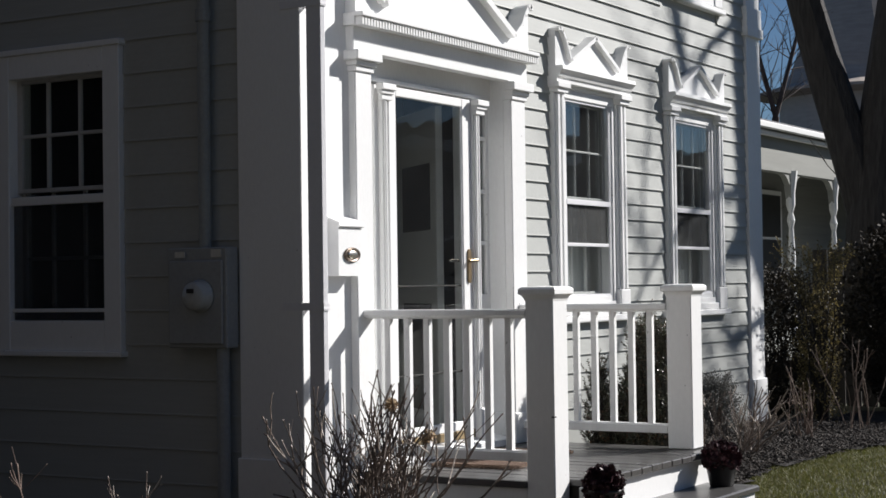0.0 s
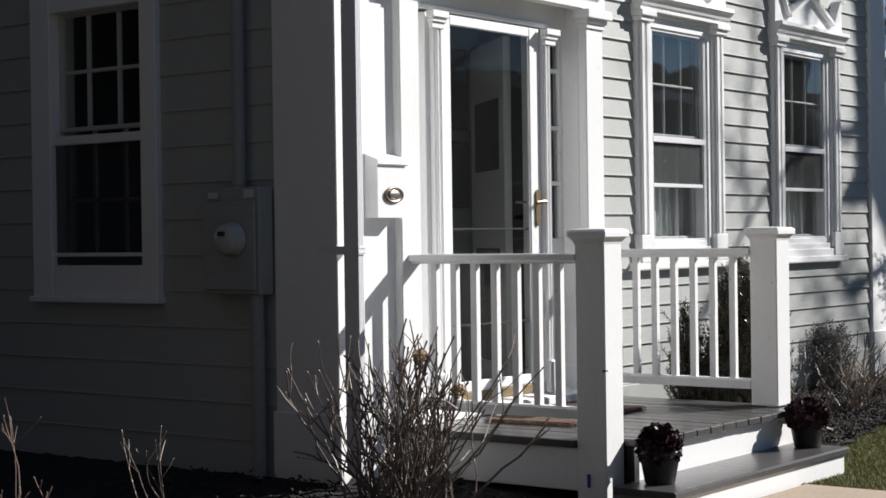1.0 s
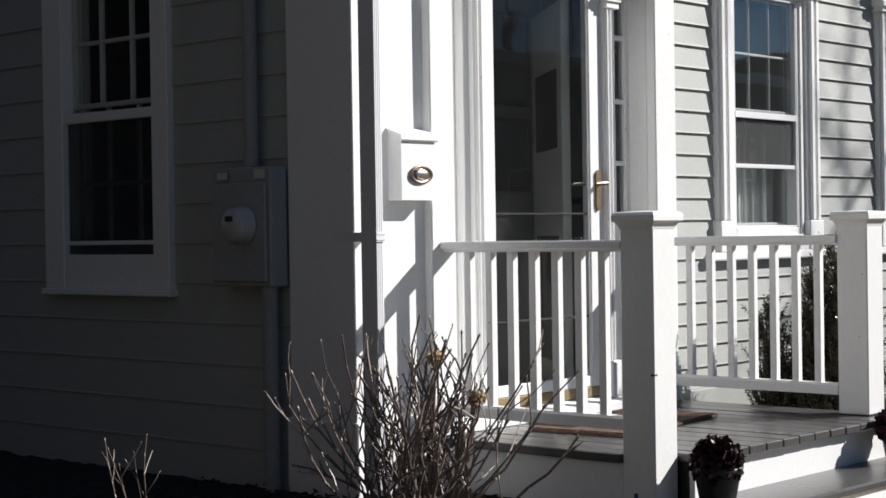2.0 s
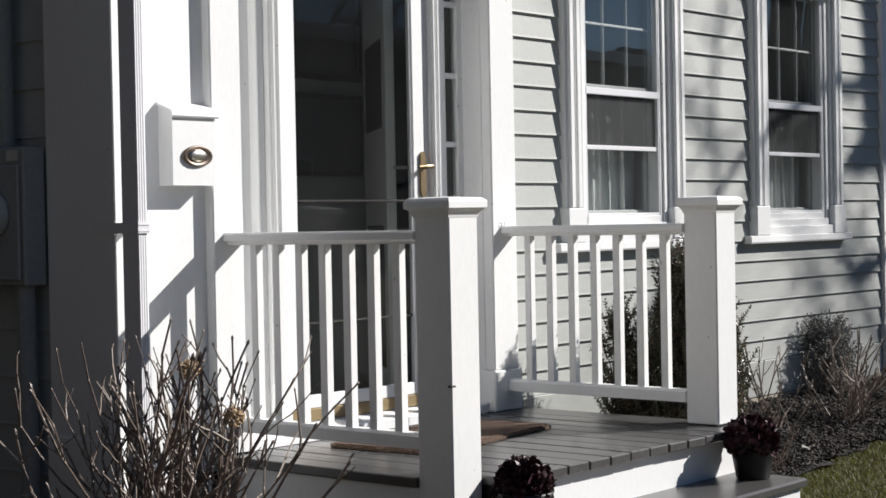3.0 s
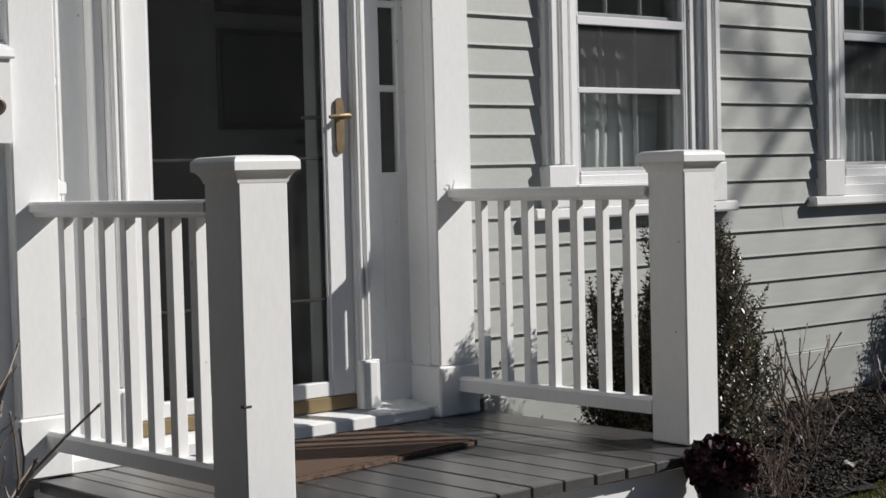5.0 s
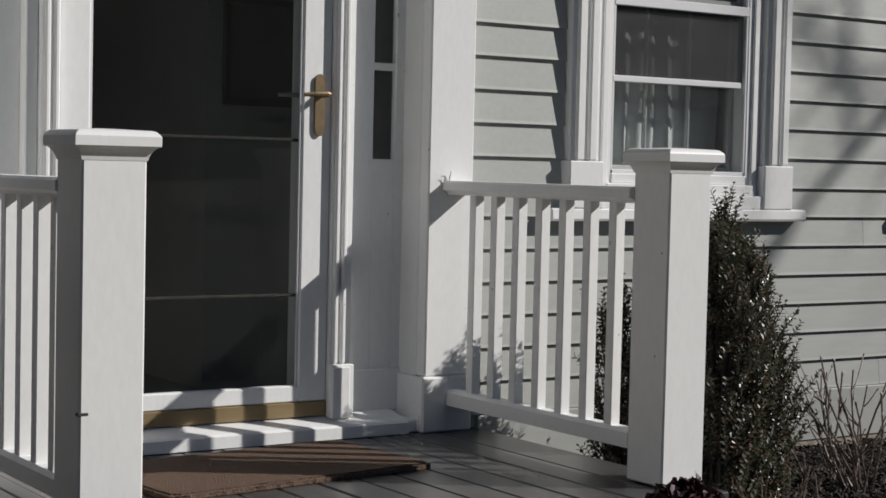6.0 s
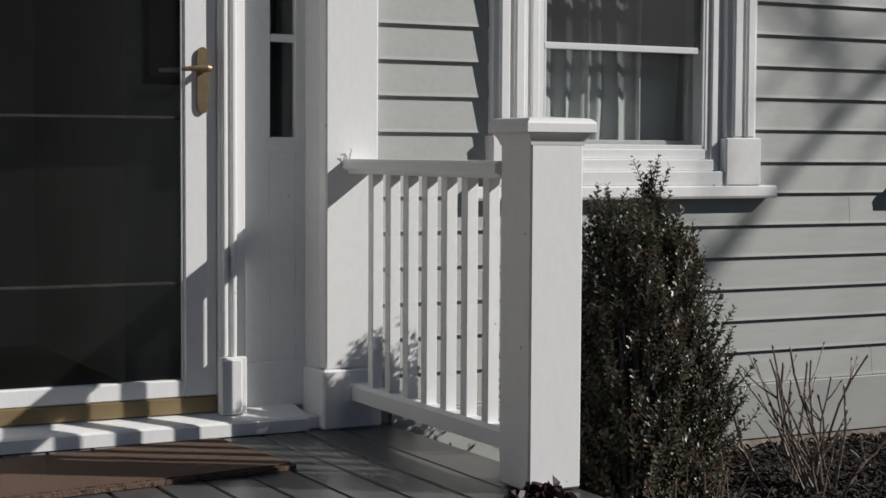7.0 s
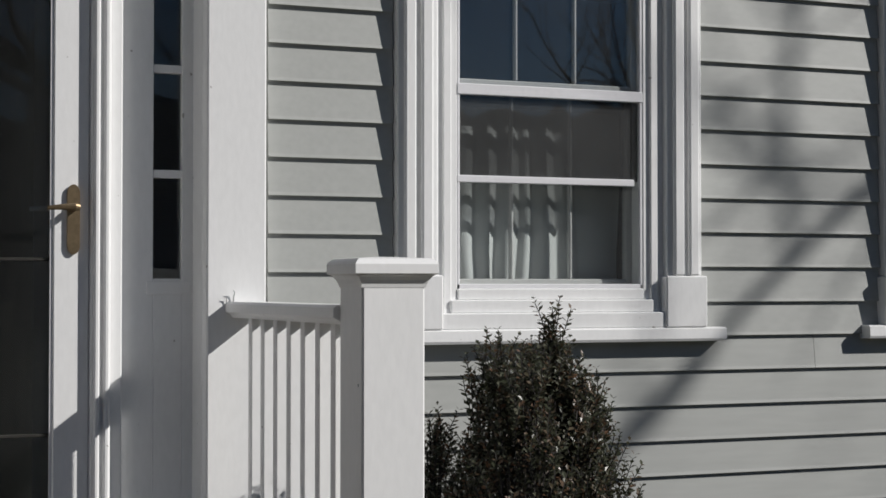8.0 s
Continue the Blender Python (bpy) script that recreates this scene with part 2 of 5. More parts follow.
def part(name, bm, mat, parent=None, label="", kind="", smooth=False):
    """Links a bmesh, given in world coordinates, as one mesh object under parent."""
    base = BASES[parent.name] if parent else Vector((0, 0, 0))
    bm.transform(Matrix.Translation(-base))
    bm.normal_update()
    me = bpy.data.meshes.new(name)
    bm.to_mesh(me)
    bm.free()
    me.materials.append(mat)
    if smooth:
        for p in me.polygons:
            p.use_smooth = True
    ob = new(name, me)
    ob.parent = parent
    BASES[ob.name] = base
    return tagged(ob, label, kind=kind)


def quads(name, verts, faces, mat, parent=None, label="", kind="", category=""):
    """The same from lists of vertices and faces, for meshes of many small pieces."""
    base = BASES[parent.name] if parent else Vector((0, 0, 0))
    me = bpy.data.meshes.new(name)
    v = np.asarray(verts, float) - np.array(base)
    me.from_pydata(v.tolist(), [], faces)
    me.materials.append(mat)
    ob = new(name, me)
    ob.parent = parent
    BASES[ob.name] = base
    return tagged(ob, label, category, kind=kind)


def box(bm, x0, x1, y0, y1, z0, z1, bev=0.004, seg=1):
    r = bmesh.ops.create_cube(bm, size=1.0, matrix=Matrix.Translation(((x0 + x1) / 2, (y0 + y1) / 2, (z0 + z1) / 2)) @ Matrix.Diagonal((abs(x1 - x0), abs(y1 - y0), abs(z1 - z0), 1)))
    if bev:
        es = list({e for v in r["verts"] for e in v.link_edges})
        bmesh.ops.bevel(bm, geom=es, offset=bev, segments=seg, affect="EDGES")
    return bm


def boxes(*rows, bev=0.004):
    bm = bmesh.new()
    for r in rows:
        box(bm, *r, bev=bev)
    return bm


def prism(bm, pts, y0, y1):
    """Extrudes an outline of (x, z) along y."""
    a = [bm.verts.new((x, y0, z)) for x, z in pts]
    b = [bm.verts.new((x, y1, z)) for x, z in pts]
    bm.faces.new(a)
    bm.faces.new(b[::-1])
    for k in range(len(pts)):
        j = (k + 1) % len(pts)
        bm.faces.new((a[j], a[k], b[k], b[j]))
    bmesh.ops.recalc_face_normals(bm, faces=bm.faces)
    return bm


def sweep(bm, profile, x0, x1, axis="x"):
    """Extrudes an outline of (y, z) along x, or of (x, z) along y."""
    mk = (lambda u, a, b: (u, a, b)) if axis == "x" else (lambda u, a, b: (a, u, b))
    a = [bm.verts.new(mk(x0, p, q)) for p, q in profile]
    b = [bm.verts.new(mk(x1, p, q)) for p, q in profile]
    bm.faces.new(a)
    bm.faces.new(b[::-1])
    for k in range(len(profile)):
        j = (k + 1) % len(profile)
        bm.faces.new((a[j], a[k], b[k], b[j]))
    bmesh.ops.recalc_face_normals(bm, faces=bm.faces)
    return bm


def ribbon(bm, pts, width, y0, y1):
    """A raised moulding that follows (x, z) points, width deep below them, from y0 to y1."""
    for k in range(len(pts) - 1):
        (xa, za), (xb, zb) = pts[k], pts[k + 1]
        d = Vector((xb - xa, zb - za)).normalized()
        n = Vector((d.y, -d.x)) * width
        if n.y > 0:
            n = -n
        e = d * (0.004 if 0 < k else 0)
        prism(bm, [(xa - e.x, za - e.y), (xb, zb), (xb + n.x, zb + n.y), (xa - e.x + n.x, za - e.y + n.y)], y0, y1)
    return bm


def lathe(bm, profile, centre, sides=20, squash=(1, 1)):
    """Turns (radius, z) round the upright line through centre."""
    rings = []
    for r, z in profile:
        rings.append([bm.verts.new((centre[0] + squash[0] * r * math.cos(2 * math.pi * k / sides), centre[1] + squash[1] * r * math.sin(2 * math.pi * k / sides), z)) for k in range(sides)])
    for a, b in zip(rings, rings[1:]):
        for k in range(sides):
            j = (k + 1) % sides
            bm.faces.new((a[k], a[j], b[j], b[k]))
    bm.faces.new(rings[0][::-1])
    bm.faces.new(rings[-1])
    return bm


def tube_into(verts, faces, pts, radii, sides=5):
    """Adds a tapering tube along pts."""
    start = len(verts)
    pts = [Vector(p) for p in pts]
    for k, p in enumerate(pts):
        d = (pts[min(k + 1, len(pts) - 1)] - pts[max(k - 1, 0)]).normalized()
        s = d.cross(Vector((0.31, 0.17, 0.93)) if abs(d.z) < 0.9 else Vector((1, 0, 0))).normalized()
        u = d.cross(s)
        for j in range(sides):
            a = 2 * math.pi * j / sides
            verts.append(tuple(p + radii[k] * (math.cos(a) * s + math.sin(a) * u)))
    for k in range(len(pts) - 1):
        for j in range(sides):
            i = (j + 1) % sides
            a = start + k * sides
            faces.append((a + j, a + i, a + sides + i, a + sides + j))
    faces.append(tuple(start + (len(pts) - 1) * sides + j for j in range(sides)))


def wander(rng, start, direction, length, steps, bend, up=0.0):
    """A crooked line of points."""
    p, d, out = Vector(start), Vector(direction).normalized(), [Vector(start)]
    for _ in range(steps):
        d = (d + Vector((rng.uniform(-bend, bend), rng.uniform(-bend, bend), rng.uniform(-bend, bend) + up))).normalized()
        p = p + d * length / steps
        out.append(p.copy())
    return out


def ease(a, b, v):
    u = min(max((v - a) / (b - a), 0.0), 1.0)
    return u * u * (3 - 2 * u)


def ground_z(x, y):
    """Height of the ground: level out front, banked up against the house."""
    dx, dy = max(-x, 0.0, x - 6.3), max(-y, 0.0)
    d = math.hypot(dx, dy)
    return 0.045 + 0.085 * ease(1.25, 0.0, d) + 0.015 * ease(2.2, 4.0, x) * ease(1.15, 0.1, d)


# ---- ground ----
def ground():
    xs = [-600, -200, -60, -20, -10] + [-6 + 0.35 * k for k in range(60)] + [16, 24, 40, 80, 200, 600]
    ys = [-600, -200, -60, -25, -14] + [-9 + 0.35 * k for k in range(27)] + [0.4, 2, 5, 10, 30, 90, 600]
    v = [(x, y, ground_z(x, y) - 0.015) for y in ys for x in xs]
    n = len(xs)
    f = [(j * n + i, j * n + i + 1, (j + 1) * n + i + 1, (j + 1) * n + i) for j in range(len(ys) - 1) for i in range(n - 1)]
    quads("ground", v, f, LAWN, None, "uneven green and straw-coloured lawn in early spring", "structure", "lawn")


BED_EDGE = lambda x: -0.97 - (0.10 if x < 4.0 else 0.045) * (min(x, 7.0) - 4.0) ** 2 + 0.02 * math.sin(5.1 * x) + 0.012 * math.sin(13.0 * x)

CORNER_EDGE = lambda x: -1.47 + 0.16 * max(-0.3 - x, 0.0) ** 2 + 0.04 * math.sin(4.3 * x)


def bed(name, inside, x0, x1, y0, y1, step, label):
    """A mulch bed: a rumpled sheet of dark soil just over the lawn."""
    rng = random.Random(5)
    nx, ny = int((x1 - x0) / step), int((y1 - y0) / step)
    v, f, at = [], [], {}

    def vert(i, j):
        if (i, j) not in at:
            x, y = x0 + i * step, y0 + j * step
            at[i, j] = len(v)
            v.append((x, y, ground_z(x, y) + 0.008 + rng.uniform(0, 0.016)))
        return at[i, j]

    for i in range(nx):
        for j in range(ny):
            if inside(x0 + (i + 0.5) * step, y0 + (j + 0.5) * step):
                f.append((vert(i, j), vert(i + 1, j), vert(i + 1, j + 1), vert(i, j + 1)))
    ob = quads(name, v, f, SOIL, None, label, "structure", "mulch bed")
    return ob


def chips(name, spots, parent, seed, size=(0.012, 0.045)):
    """Loose shreds of bark lying on a bed."""
    rng = random.Random(seed)
    v, f = [], []
    for x, y in spots:
        l, w, t = rng.uniform(*size), rng.uniform(0.005, 0.012), rng.uniform(0.003, 0.007)
        m = pose(x, y, ground_z(x, y) + 0.024 + rng.uniform(-0.004, 0.016), rng.uniform(-40, 40), rng.uniform(-40, 40), rng.uniform(0, 360))
        s = len(v)
        for sx, sy, sz in ((-1, -1, 0), (1, -1, 0), (1, 1, 0), (-1, 1, 0), (-0.8, -0.7, 1), (0.8, -0.7, 1), (0.8, 0.7, 1), (-0.8, 0.7, 1)):
            v.append(tuple(m @ Vector((sx * l / 2, sy * w / 2, sz * t))))
        f += [(s + 4, s + 5, s + 6, s + 7), (s, s + 1, s + 5, s + 4), (s + 1, s + 2, s + 6, s + 5), (s + 2, s + 3, s + 7, s + 6), (s + 3, s, s + 4, s + 7)]
    return quads(name, v, f, CHIP, parent, "", "stuff")


def grass(spots, seed):
    rng = random.Random(seed)
    v, f = [], []
    for x, y, h in spots:
        z = ground_z(x, y) - 0.012
        a, lean = rng.uniform(0, 6.28), rng.uniform(0.2, 0.9) * h
        w = rng.uniform(0.0018, 0.0035)
        dx, dy, bx, by = math.cos(a) * w, math.sin(a) * w, -math.sin(a) * lean, math.cos(a) * lean
        s = len(v)
        v += [(x - dx, y - dy, z), (x + dx, y + dy, z), (x + bx * 0.4 + dx * 0.7, y + by * 0.4 + dy * 0.7, z + h * 0.6), (x + bx * 0.4 - dx * 0.7, y + by * 0.4 - dy * 0.7, z + h * 0.6), (x + bx, y + by, z + h)]
        f += [(s, s + 1, s + 2, s + 3), (s + 3, s + 2, s + 4)]
    quads("grass", v, f, GRASS, None, "short green lawn grass mixed with dry blades", "stuff", "grass")


ground()
RB = bed("mulch_bed_front", lambda x, y: y > BED_EDGE(x) and y < 0.0, 2.30, 9.0, -1.45, 0.0, 0.09, "dark shredded bark mulch bed along the house front")
LB = bed("mulch_bed_corner", lambda x, y: ((y < 0.0 and x < 0.6) or x < 0.02) and y > CORNER_EDGE(x), -3.2, 0.6, -1.60, 6.0, 0.05, "dark shaded mulch bed round the house corner")
_r = random.Random(11)
_s = []
while len(_s) < 15000:
    x, y = 2.3 + 5.2 * _r.random() ** 1.3, _r.uniform(-1.45, -0.02)
    if y > BED_EDGE(x) + 0.02 - 0.10 * _r.random() ** 4:
        _s.append((x, y))
chips("bark_chips", _s, RB, 3)
_s = []
while len(_s) < 2400:
    x, y = _r.uniform(-2.6, 0.45), _r.uniform(-1.5, 0.9)
    if (x < 0.0 or y < 0.0) and y > CORNER_EDGE(x):
        _s.append((x, y))
chips("bark_chips", _s, LB, 4)
_s = []
while len(_s) < 105000:
    x = 1.66 + 9.0 * _r.random() ** 1.5
    y = BED_EDGE(min(x, 9.0)) + 0.01 - 3.4 * _r.random() ** 1.7
    if not (x < 2.24 and y > -1.5):
        _s.append((x, y, _r.uniform(0.012, 0.032)))
while len(_s) < 122000:
    x = 0.49 - 3.2 * _r.random() ** 1.4
    y = CORNER_EDGE(x) - 1.8 * _r.random() ** 1.5
    _s.append((x, y, _r.uniform(0.012, 0.032)))
grass(_s, 7)

walk_thing = boxes((0.5, 1.64, -4.2, -1.53, -0.06, 0.062), (0.5, 1.64, -8.0, -4.21, -0.06, 0.060), bev=0.008)
tagged(part("pavement", walk_thing, CONCRETE, None, "tan concrete front walk with tree shadows across it", "structure"), category="pavement")


# ---- house: walls ----
TOP = 6.0
WIN1, WIN2 = 3.180, 4.952
HALF = 0.325  # half the width of a front window opening


def walls():
    bm = bmesh.new()
    y0, y1 = 0.004, 0.088
    rows = [(0.40, 0.53, 0.30, TOP), (2.11, WIN1 - HALF, 0.30, TOP), (0.53, 2.11, 2.62, TOP), (WIN1 + HALF, WIN2 - HALF, 0.30, TOP), (WIN2 + HALF, 6.05, 0.30, TOP)]
    for c in (WIN1, WIN2):
        rows.append((c - HALF, c + HALF, 0.30, 1.17))
    rows.append((WIN1 - HALF, WIN1 + HALF, 2.51, TOP))
    rows += [(WIN2 - HALF, WIN2 + HALF, 2.51, 3.47), (WIN2 - HALF, WIN2 + HALF, 4.85, TOP)]
    for x0, x1, z0, z1 in rows:
        box(bm, x0, x1, y0, y1, z0, z1, bev=0)
    front = part("wall_front", bm, SIDING, None, "pale grey-green painted clapboard front wall", "structure")
    tagged(front, category="wall")
    bm = bmesh.new()
    for a, b, z0, z1 in [(0.38, 1.255, 0.2, TOP), (1.955, 9.0, 0.2, TOP), (1.255, 1.955, 0.2, 1.13), (1.255, 1.955, 2.48, TOP)]:
        box(bm, 0.02, 0.15, a, b, z0, z1, bev=0)
    side = part("wall_side", bm, SIDING, None, "grey clapboard side wall in deep shade", "structure")
    tagged(side, category="wall")
    bm = boxes((6.2, 6.34, 0.2, 9.0, 0.2, TOP), (0.02, 6.34, 8.9, 9.0, 0.2, TOP), bev=0)
    tagged(part("wall_back", bm, SIDING, None, "grey clapboard far walls of the house", "structure"), category="wall")
    bm = boxes((0.16, 6.19, 0.16, 8.89, 0.20, 0.40), bev=0)
    tagged(part("floor", bm, FLOORM, None, "dark wooden floor inside the house", "structure"), category="floor")
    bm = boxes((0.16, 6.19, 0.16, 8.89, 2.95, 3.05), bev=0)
    tagged(part("ceiling", bm, INNER, None, "plaster ceiling inside, coloured near black as room shade", "structure"), category="ceiling")
    # unseen dark blocks, added only to cut sky light on the side wall
    bm = boxes((-6.4, -2.9, -0.3, 10.0, 0.0, 9.0), (-12.0, -10.0, -14.0, 10.0, 0.0, 7.0), bev=0)
    tagged(part("wall_neighbour", bm, FENCE, None, "unseen dark walls added to block sky light from the side wall", "structure"), category="wall")
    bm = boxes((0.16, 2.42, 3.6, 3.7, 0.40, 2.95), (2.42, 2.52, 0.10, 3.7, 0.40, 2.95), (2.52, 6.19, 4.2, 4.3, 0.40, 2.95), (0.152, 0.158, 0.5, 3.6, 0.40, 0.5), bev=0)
    tagged(part("wall_inner", bm, INNER, None, "plaster walls of hall and room, coloured near black as shade", "structure"), category="wall")
    bm = bmesh.new()
    sweep(bm, [(-0.45, TOP), (9.4, TOP), (4.5, TOP + 2.6)], -0.4, 6.8)
    tagged(part("roof", bm, SLATE, None, "dark shingle gable roof of the house", "structure"), category="roof")
    # water table along the foot of the wall and the foundation under it
    bm = bmesh.new()
    sweep(bm, [(-0.022, 0.205), (0.0, 0.205), (0.0, 0.400), (-0.018, 0.399), (-0.022, 0.395)], 2.31, 6.04)
    tagged(part("water_table", bm, SIDING, None, "wide grey painted board along the wall foot", "structure"), category="trim")
    bm = boxes((0.02, 6.3, 0.02, 0.15, 0.0, 0.20), (0.03, 0.15, 0.02, 9.0, 0.0, 0.2), (2.3, 6.1, -0.016, 0.02, 0.02, 0.20), bev=0)
    tagged(part("foundation", bm, STONE, None, "low stone foundation showing above the mulch", "structure"), category="foundation")
    return front, side


FRONT, SIDE = walls()


def corner_trim():
    bm = boxes((0.0, 0.424, -0.012, 0.378, 0.13, TOP), bev=0.004)
    box(bm, -0.012, 0.36, -0.024, 0.39, 0.12, 0.46, bev=0.004)
    tagged(part("corner_board", bm, WHITE, None, "wide white painted corner pilaster at the house corner", "structure"), category="trim")
    far = part("corner_board_far", boxes((6.05, 6.345, -0.035, 0.21, 0.16, TOP), bev=0.004), WHITE, None, "white painted far corner pilaster with capital", "structure")
    tagged(far, category="trim")
    part("base", boxes((6.035, 6.36, -0.05, 0.22, 0.155, 0.52), bev=0.004), WHITE, far)
    part("capital", boxes((6.02, 6.37, -0.06, 0.22, 3.28, 3.36), (6.03, 6.36, -0.05, 0.22, 3.36, 3.52), bev=0.004), WHITE, far)


corner_trim()


# ---- storm and sash windows ----
def ears(w, zb, zear, zval, zap, wv):
    """The broken pediment's outline: a horn at each end and a peak between."""
    left = [(-w, zb), (-w, zear), (-w + 0.03, zear + 0.012), (-w + 0.07, zear - 0.005), (-w + 0.115, zear - 0.06), (-w + 0.15, zear - 0.12), (-wv, zval)]
    return left + [(0.0, zap)] + [(-x, z) for x, z in left[::-1]]


def front_window(name, cx, z0, z1, label, pediment=True):
    win = thing(name, (cx, 0, 0), label, "window", "front windows", "structure")
    g = 0.322
    mid = z0 + (z1 - z0) * 0.49
    X = lambda *r: (cx + r[0], cx + r[1], *r[2:])
    for s in (-1, 1):
        a, b = sorted((s * 0.395, s * 0.525))
        bm = boxes(X(a, b, -0.040, 0.012, z0 + 0.04, z1 + 0.02))
        for u in (0.415, 0.470):
            p, q = sorted((s * u, s * (u + 0.038)))
            box(bm, *X(p, q, -0.058, -0.040, z0 + 0.04, z1 + 0.02), bev=0.006)
        part("casing", bm, WHITE, win)
        a, b = sorted((s * 0.385, s * 0.535))
        part("base_block", boxes(X(a, b, -0.059, 0.010, z0 - 0.124, z0 + 0.04)), WHITE, win)
        bm = boxes(X(a, b, -0.072, 0.010, z1 + 0.02, z1 + 0.05), X(*sorted((s * 0.375, s * 0.550)), -0.088, 0.010, z1 + 0.05, z1 + 0.085))
        part("capital", bm, WHITE, win)
        a, b = sorted((s * 0.322, s * 0.396))
        bm = boxes(X(a, b, -0.016, 0.070, z0 - 0.124, z1 + 0.02), X(*sorted((s * 0.345, s * 0.372)), -0.026, -0.016, z0 - 0.1, z1), bev=0.003)
        part("jamb", bm, WHITE, win)
    bm = bmesh.new()
    sweep(bm, [(-0.058, z0 - 0.168), (0.01, z0 - 0.170), (0.01, z0 - 0.124), (-0.050, z0 - 0.124), (-0.060, z0 - 0.129), (-0.062, z0 - 0.160)], cx - 0.605, cx + 0.605)
    part("window_sill", bm, WHITE, win)
    bm = boxes(X(-0.396, 0.396, -0.050, 0.10, z0 - 0.124, z0 - 0.075), X(-0.35, 0.35, -0.036, 0.10, z0 - 0.075, z0 - 0.035), X(-0.322, 0.322, -0.022, 0.10, z0 - 0.035, z0), bev=0.003)
    part("subsill", bm, WHITE, win)
    part("head_board", boxes(X(-0.395, 0.395, -0.024, 0.10, z1, z1 + 0.06), X(-0.39, 0.39, -0.034, 0.0, z1 + 0.06, z1 + 0.085)), WHITE, win)
    # lower sash stands behind the upper one
    for zb, zt, yy, nm in ((mid, z1, 0.022, "upper_sash"), (z0, mid + 0.02, 0.054, "lower_sash")):
        bm = boxes(X(-g, -g + 0.022, yy, yy + 0.03, zb, zt), X(g - 0.022, g, yy, yy + 0.03, zb, zt), X(-g + 0.022, g - 0.022, yy, yy + 0.03, zt - 0.026, zt), X(-g + 0.022, g - 0.022, yy, yy + 0.03, zb, zb + (0.03 if zb == z0 else 0.026)), bev=0.003)
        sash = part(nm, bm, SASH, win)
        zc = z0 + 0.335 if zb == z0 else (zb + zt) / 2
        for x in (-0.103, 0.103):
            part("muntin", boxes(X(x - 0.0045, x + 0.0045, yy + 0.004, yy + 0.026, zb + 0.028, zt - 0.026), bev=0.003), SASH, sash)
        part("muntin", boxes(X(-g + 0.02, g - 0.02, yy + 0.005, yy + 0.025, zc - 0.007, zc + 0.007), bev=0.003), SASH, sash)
        part("pane", boxes(X(-g + 0.01, g - 0.01, yy + 0.014, yy + 0.017, zb + 0.01, zt - 0.01), bev=0), GLASS, sash).visible_shadow = False
    # aluminium storm window in front
    storm = part("storm_frame", boxes(X(-g, -g + 0.010, -0.014, 0.0, z0, z1), X(g - 0.010, g, -0.014, 0.0, z0, z1), X(-g, g, -0.014, 0.0, z1 - 0.016, z1), X(-g, g, -0.014, 0.0, z0, z0 + 0.014), X(-g, g, -0.018, 0.0, mid - 0.028, mid + 0.006), X(-g, g - 0.03, -0.016, 0.0, z0 + 0.324, z0 + 0.346), bev=0.002), ALU, win)
    part("insect_screen", boxes(X(-g + 0.008, g - 0.008, 0.004, 0.0055, z0 + 0.340, mid - 0.01), bev=0), SCREEN, storm, "fine dark insect mesh")
    for zb, zt in ((z0 + 0.01, mid), (mid, z1 - 0.01)):
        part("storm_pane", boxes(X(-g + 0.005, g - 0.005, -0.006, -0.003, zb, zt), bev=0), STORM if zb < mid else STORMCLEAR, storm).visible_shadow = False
    if pediment:
        zt = z1 + 0.085
        bm = bmesh.new()
        sweep(bm, [(-0.075, zt), (0.01, zt), (0.01, zt + 0.10), (-0.115, zt + 0.10), (-0.118, zt + 0.075), (-0.095, zt + 0.055), (-0.085, zt + 0.030), (-0.075, zt + 0.024)], cx - 0.545, cx + 0.545)
        part("cornice", bm, WHITE, win)
        outline = [(cx + x, z) for x, z in ears(0.535, zt + 0.10, zt + 0.335, zt + 0.165, zt + 0.345, 0.355)]
        bm = bmesh.new()
        prism(bm, outline, -0.060, 0.01)
        part("pediment", bm, WHITE, win)
        for s in (1, -1):
            bm = bmesh.new()
            ribbon(bm, [(cx - s * 0.355, zt + 0.165), (cx, zt + 0.345)], 0.026, -0.092, -0.058)
            part("raking_moulding", bm, WHITE, win)
            bm = bmesh.new()
            ribbon(bm, [(cx - s * (0.535 - a), zt + b) for a, b in ((0, 0.335), (0.03, 0.347), (0.07, 0.330), (0.115, 0.275), (0.15, 0.215), (0.18, 0.165))], 0.018, -0.088, -0.058)
            part("horn", bm, WHITE, win)
    return win


front_window("window_1", WIN1, 1.224, 2.490, "white six-over-six window with storm sash and broken pediment")
front_window("window_2", WIN2, 1.224, 2.490, "white pedimented window in branch shadows near the corner")
front_window("window_3", WIN2, 3.54, 4.80, "white upper-storey window above the clapboards", False)


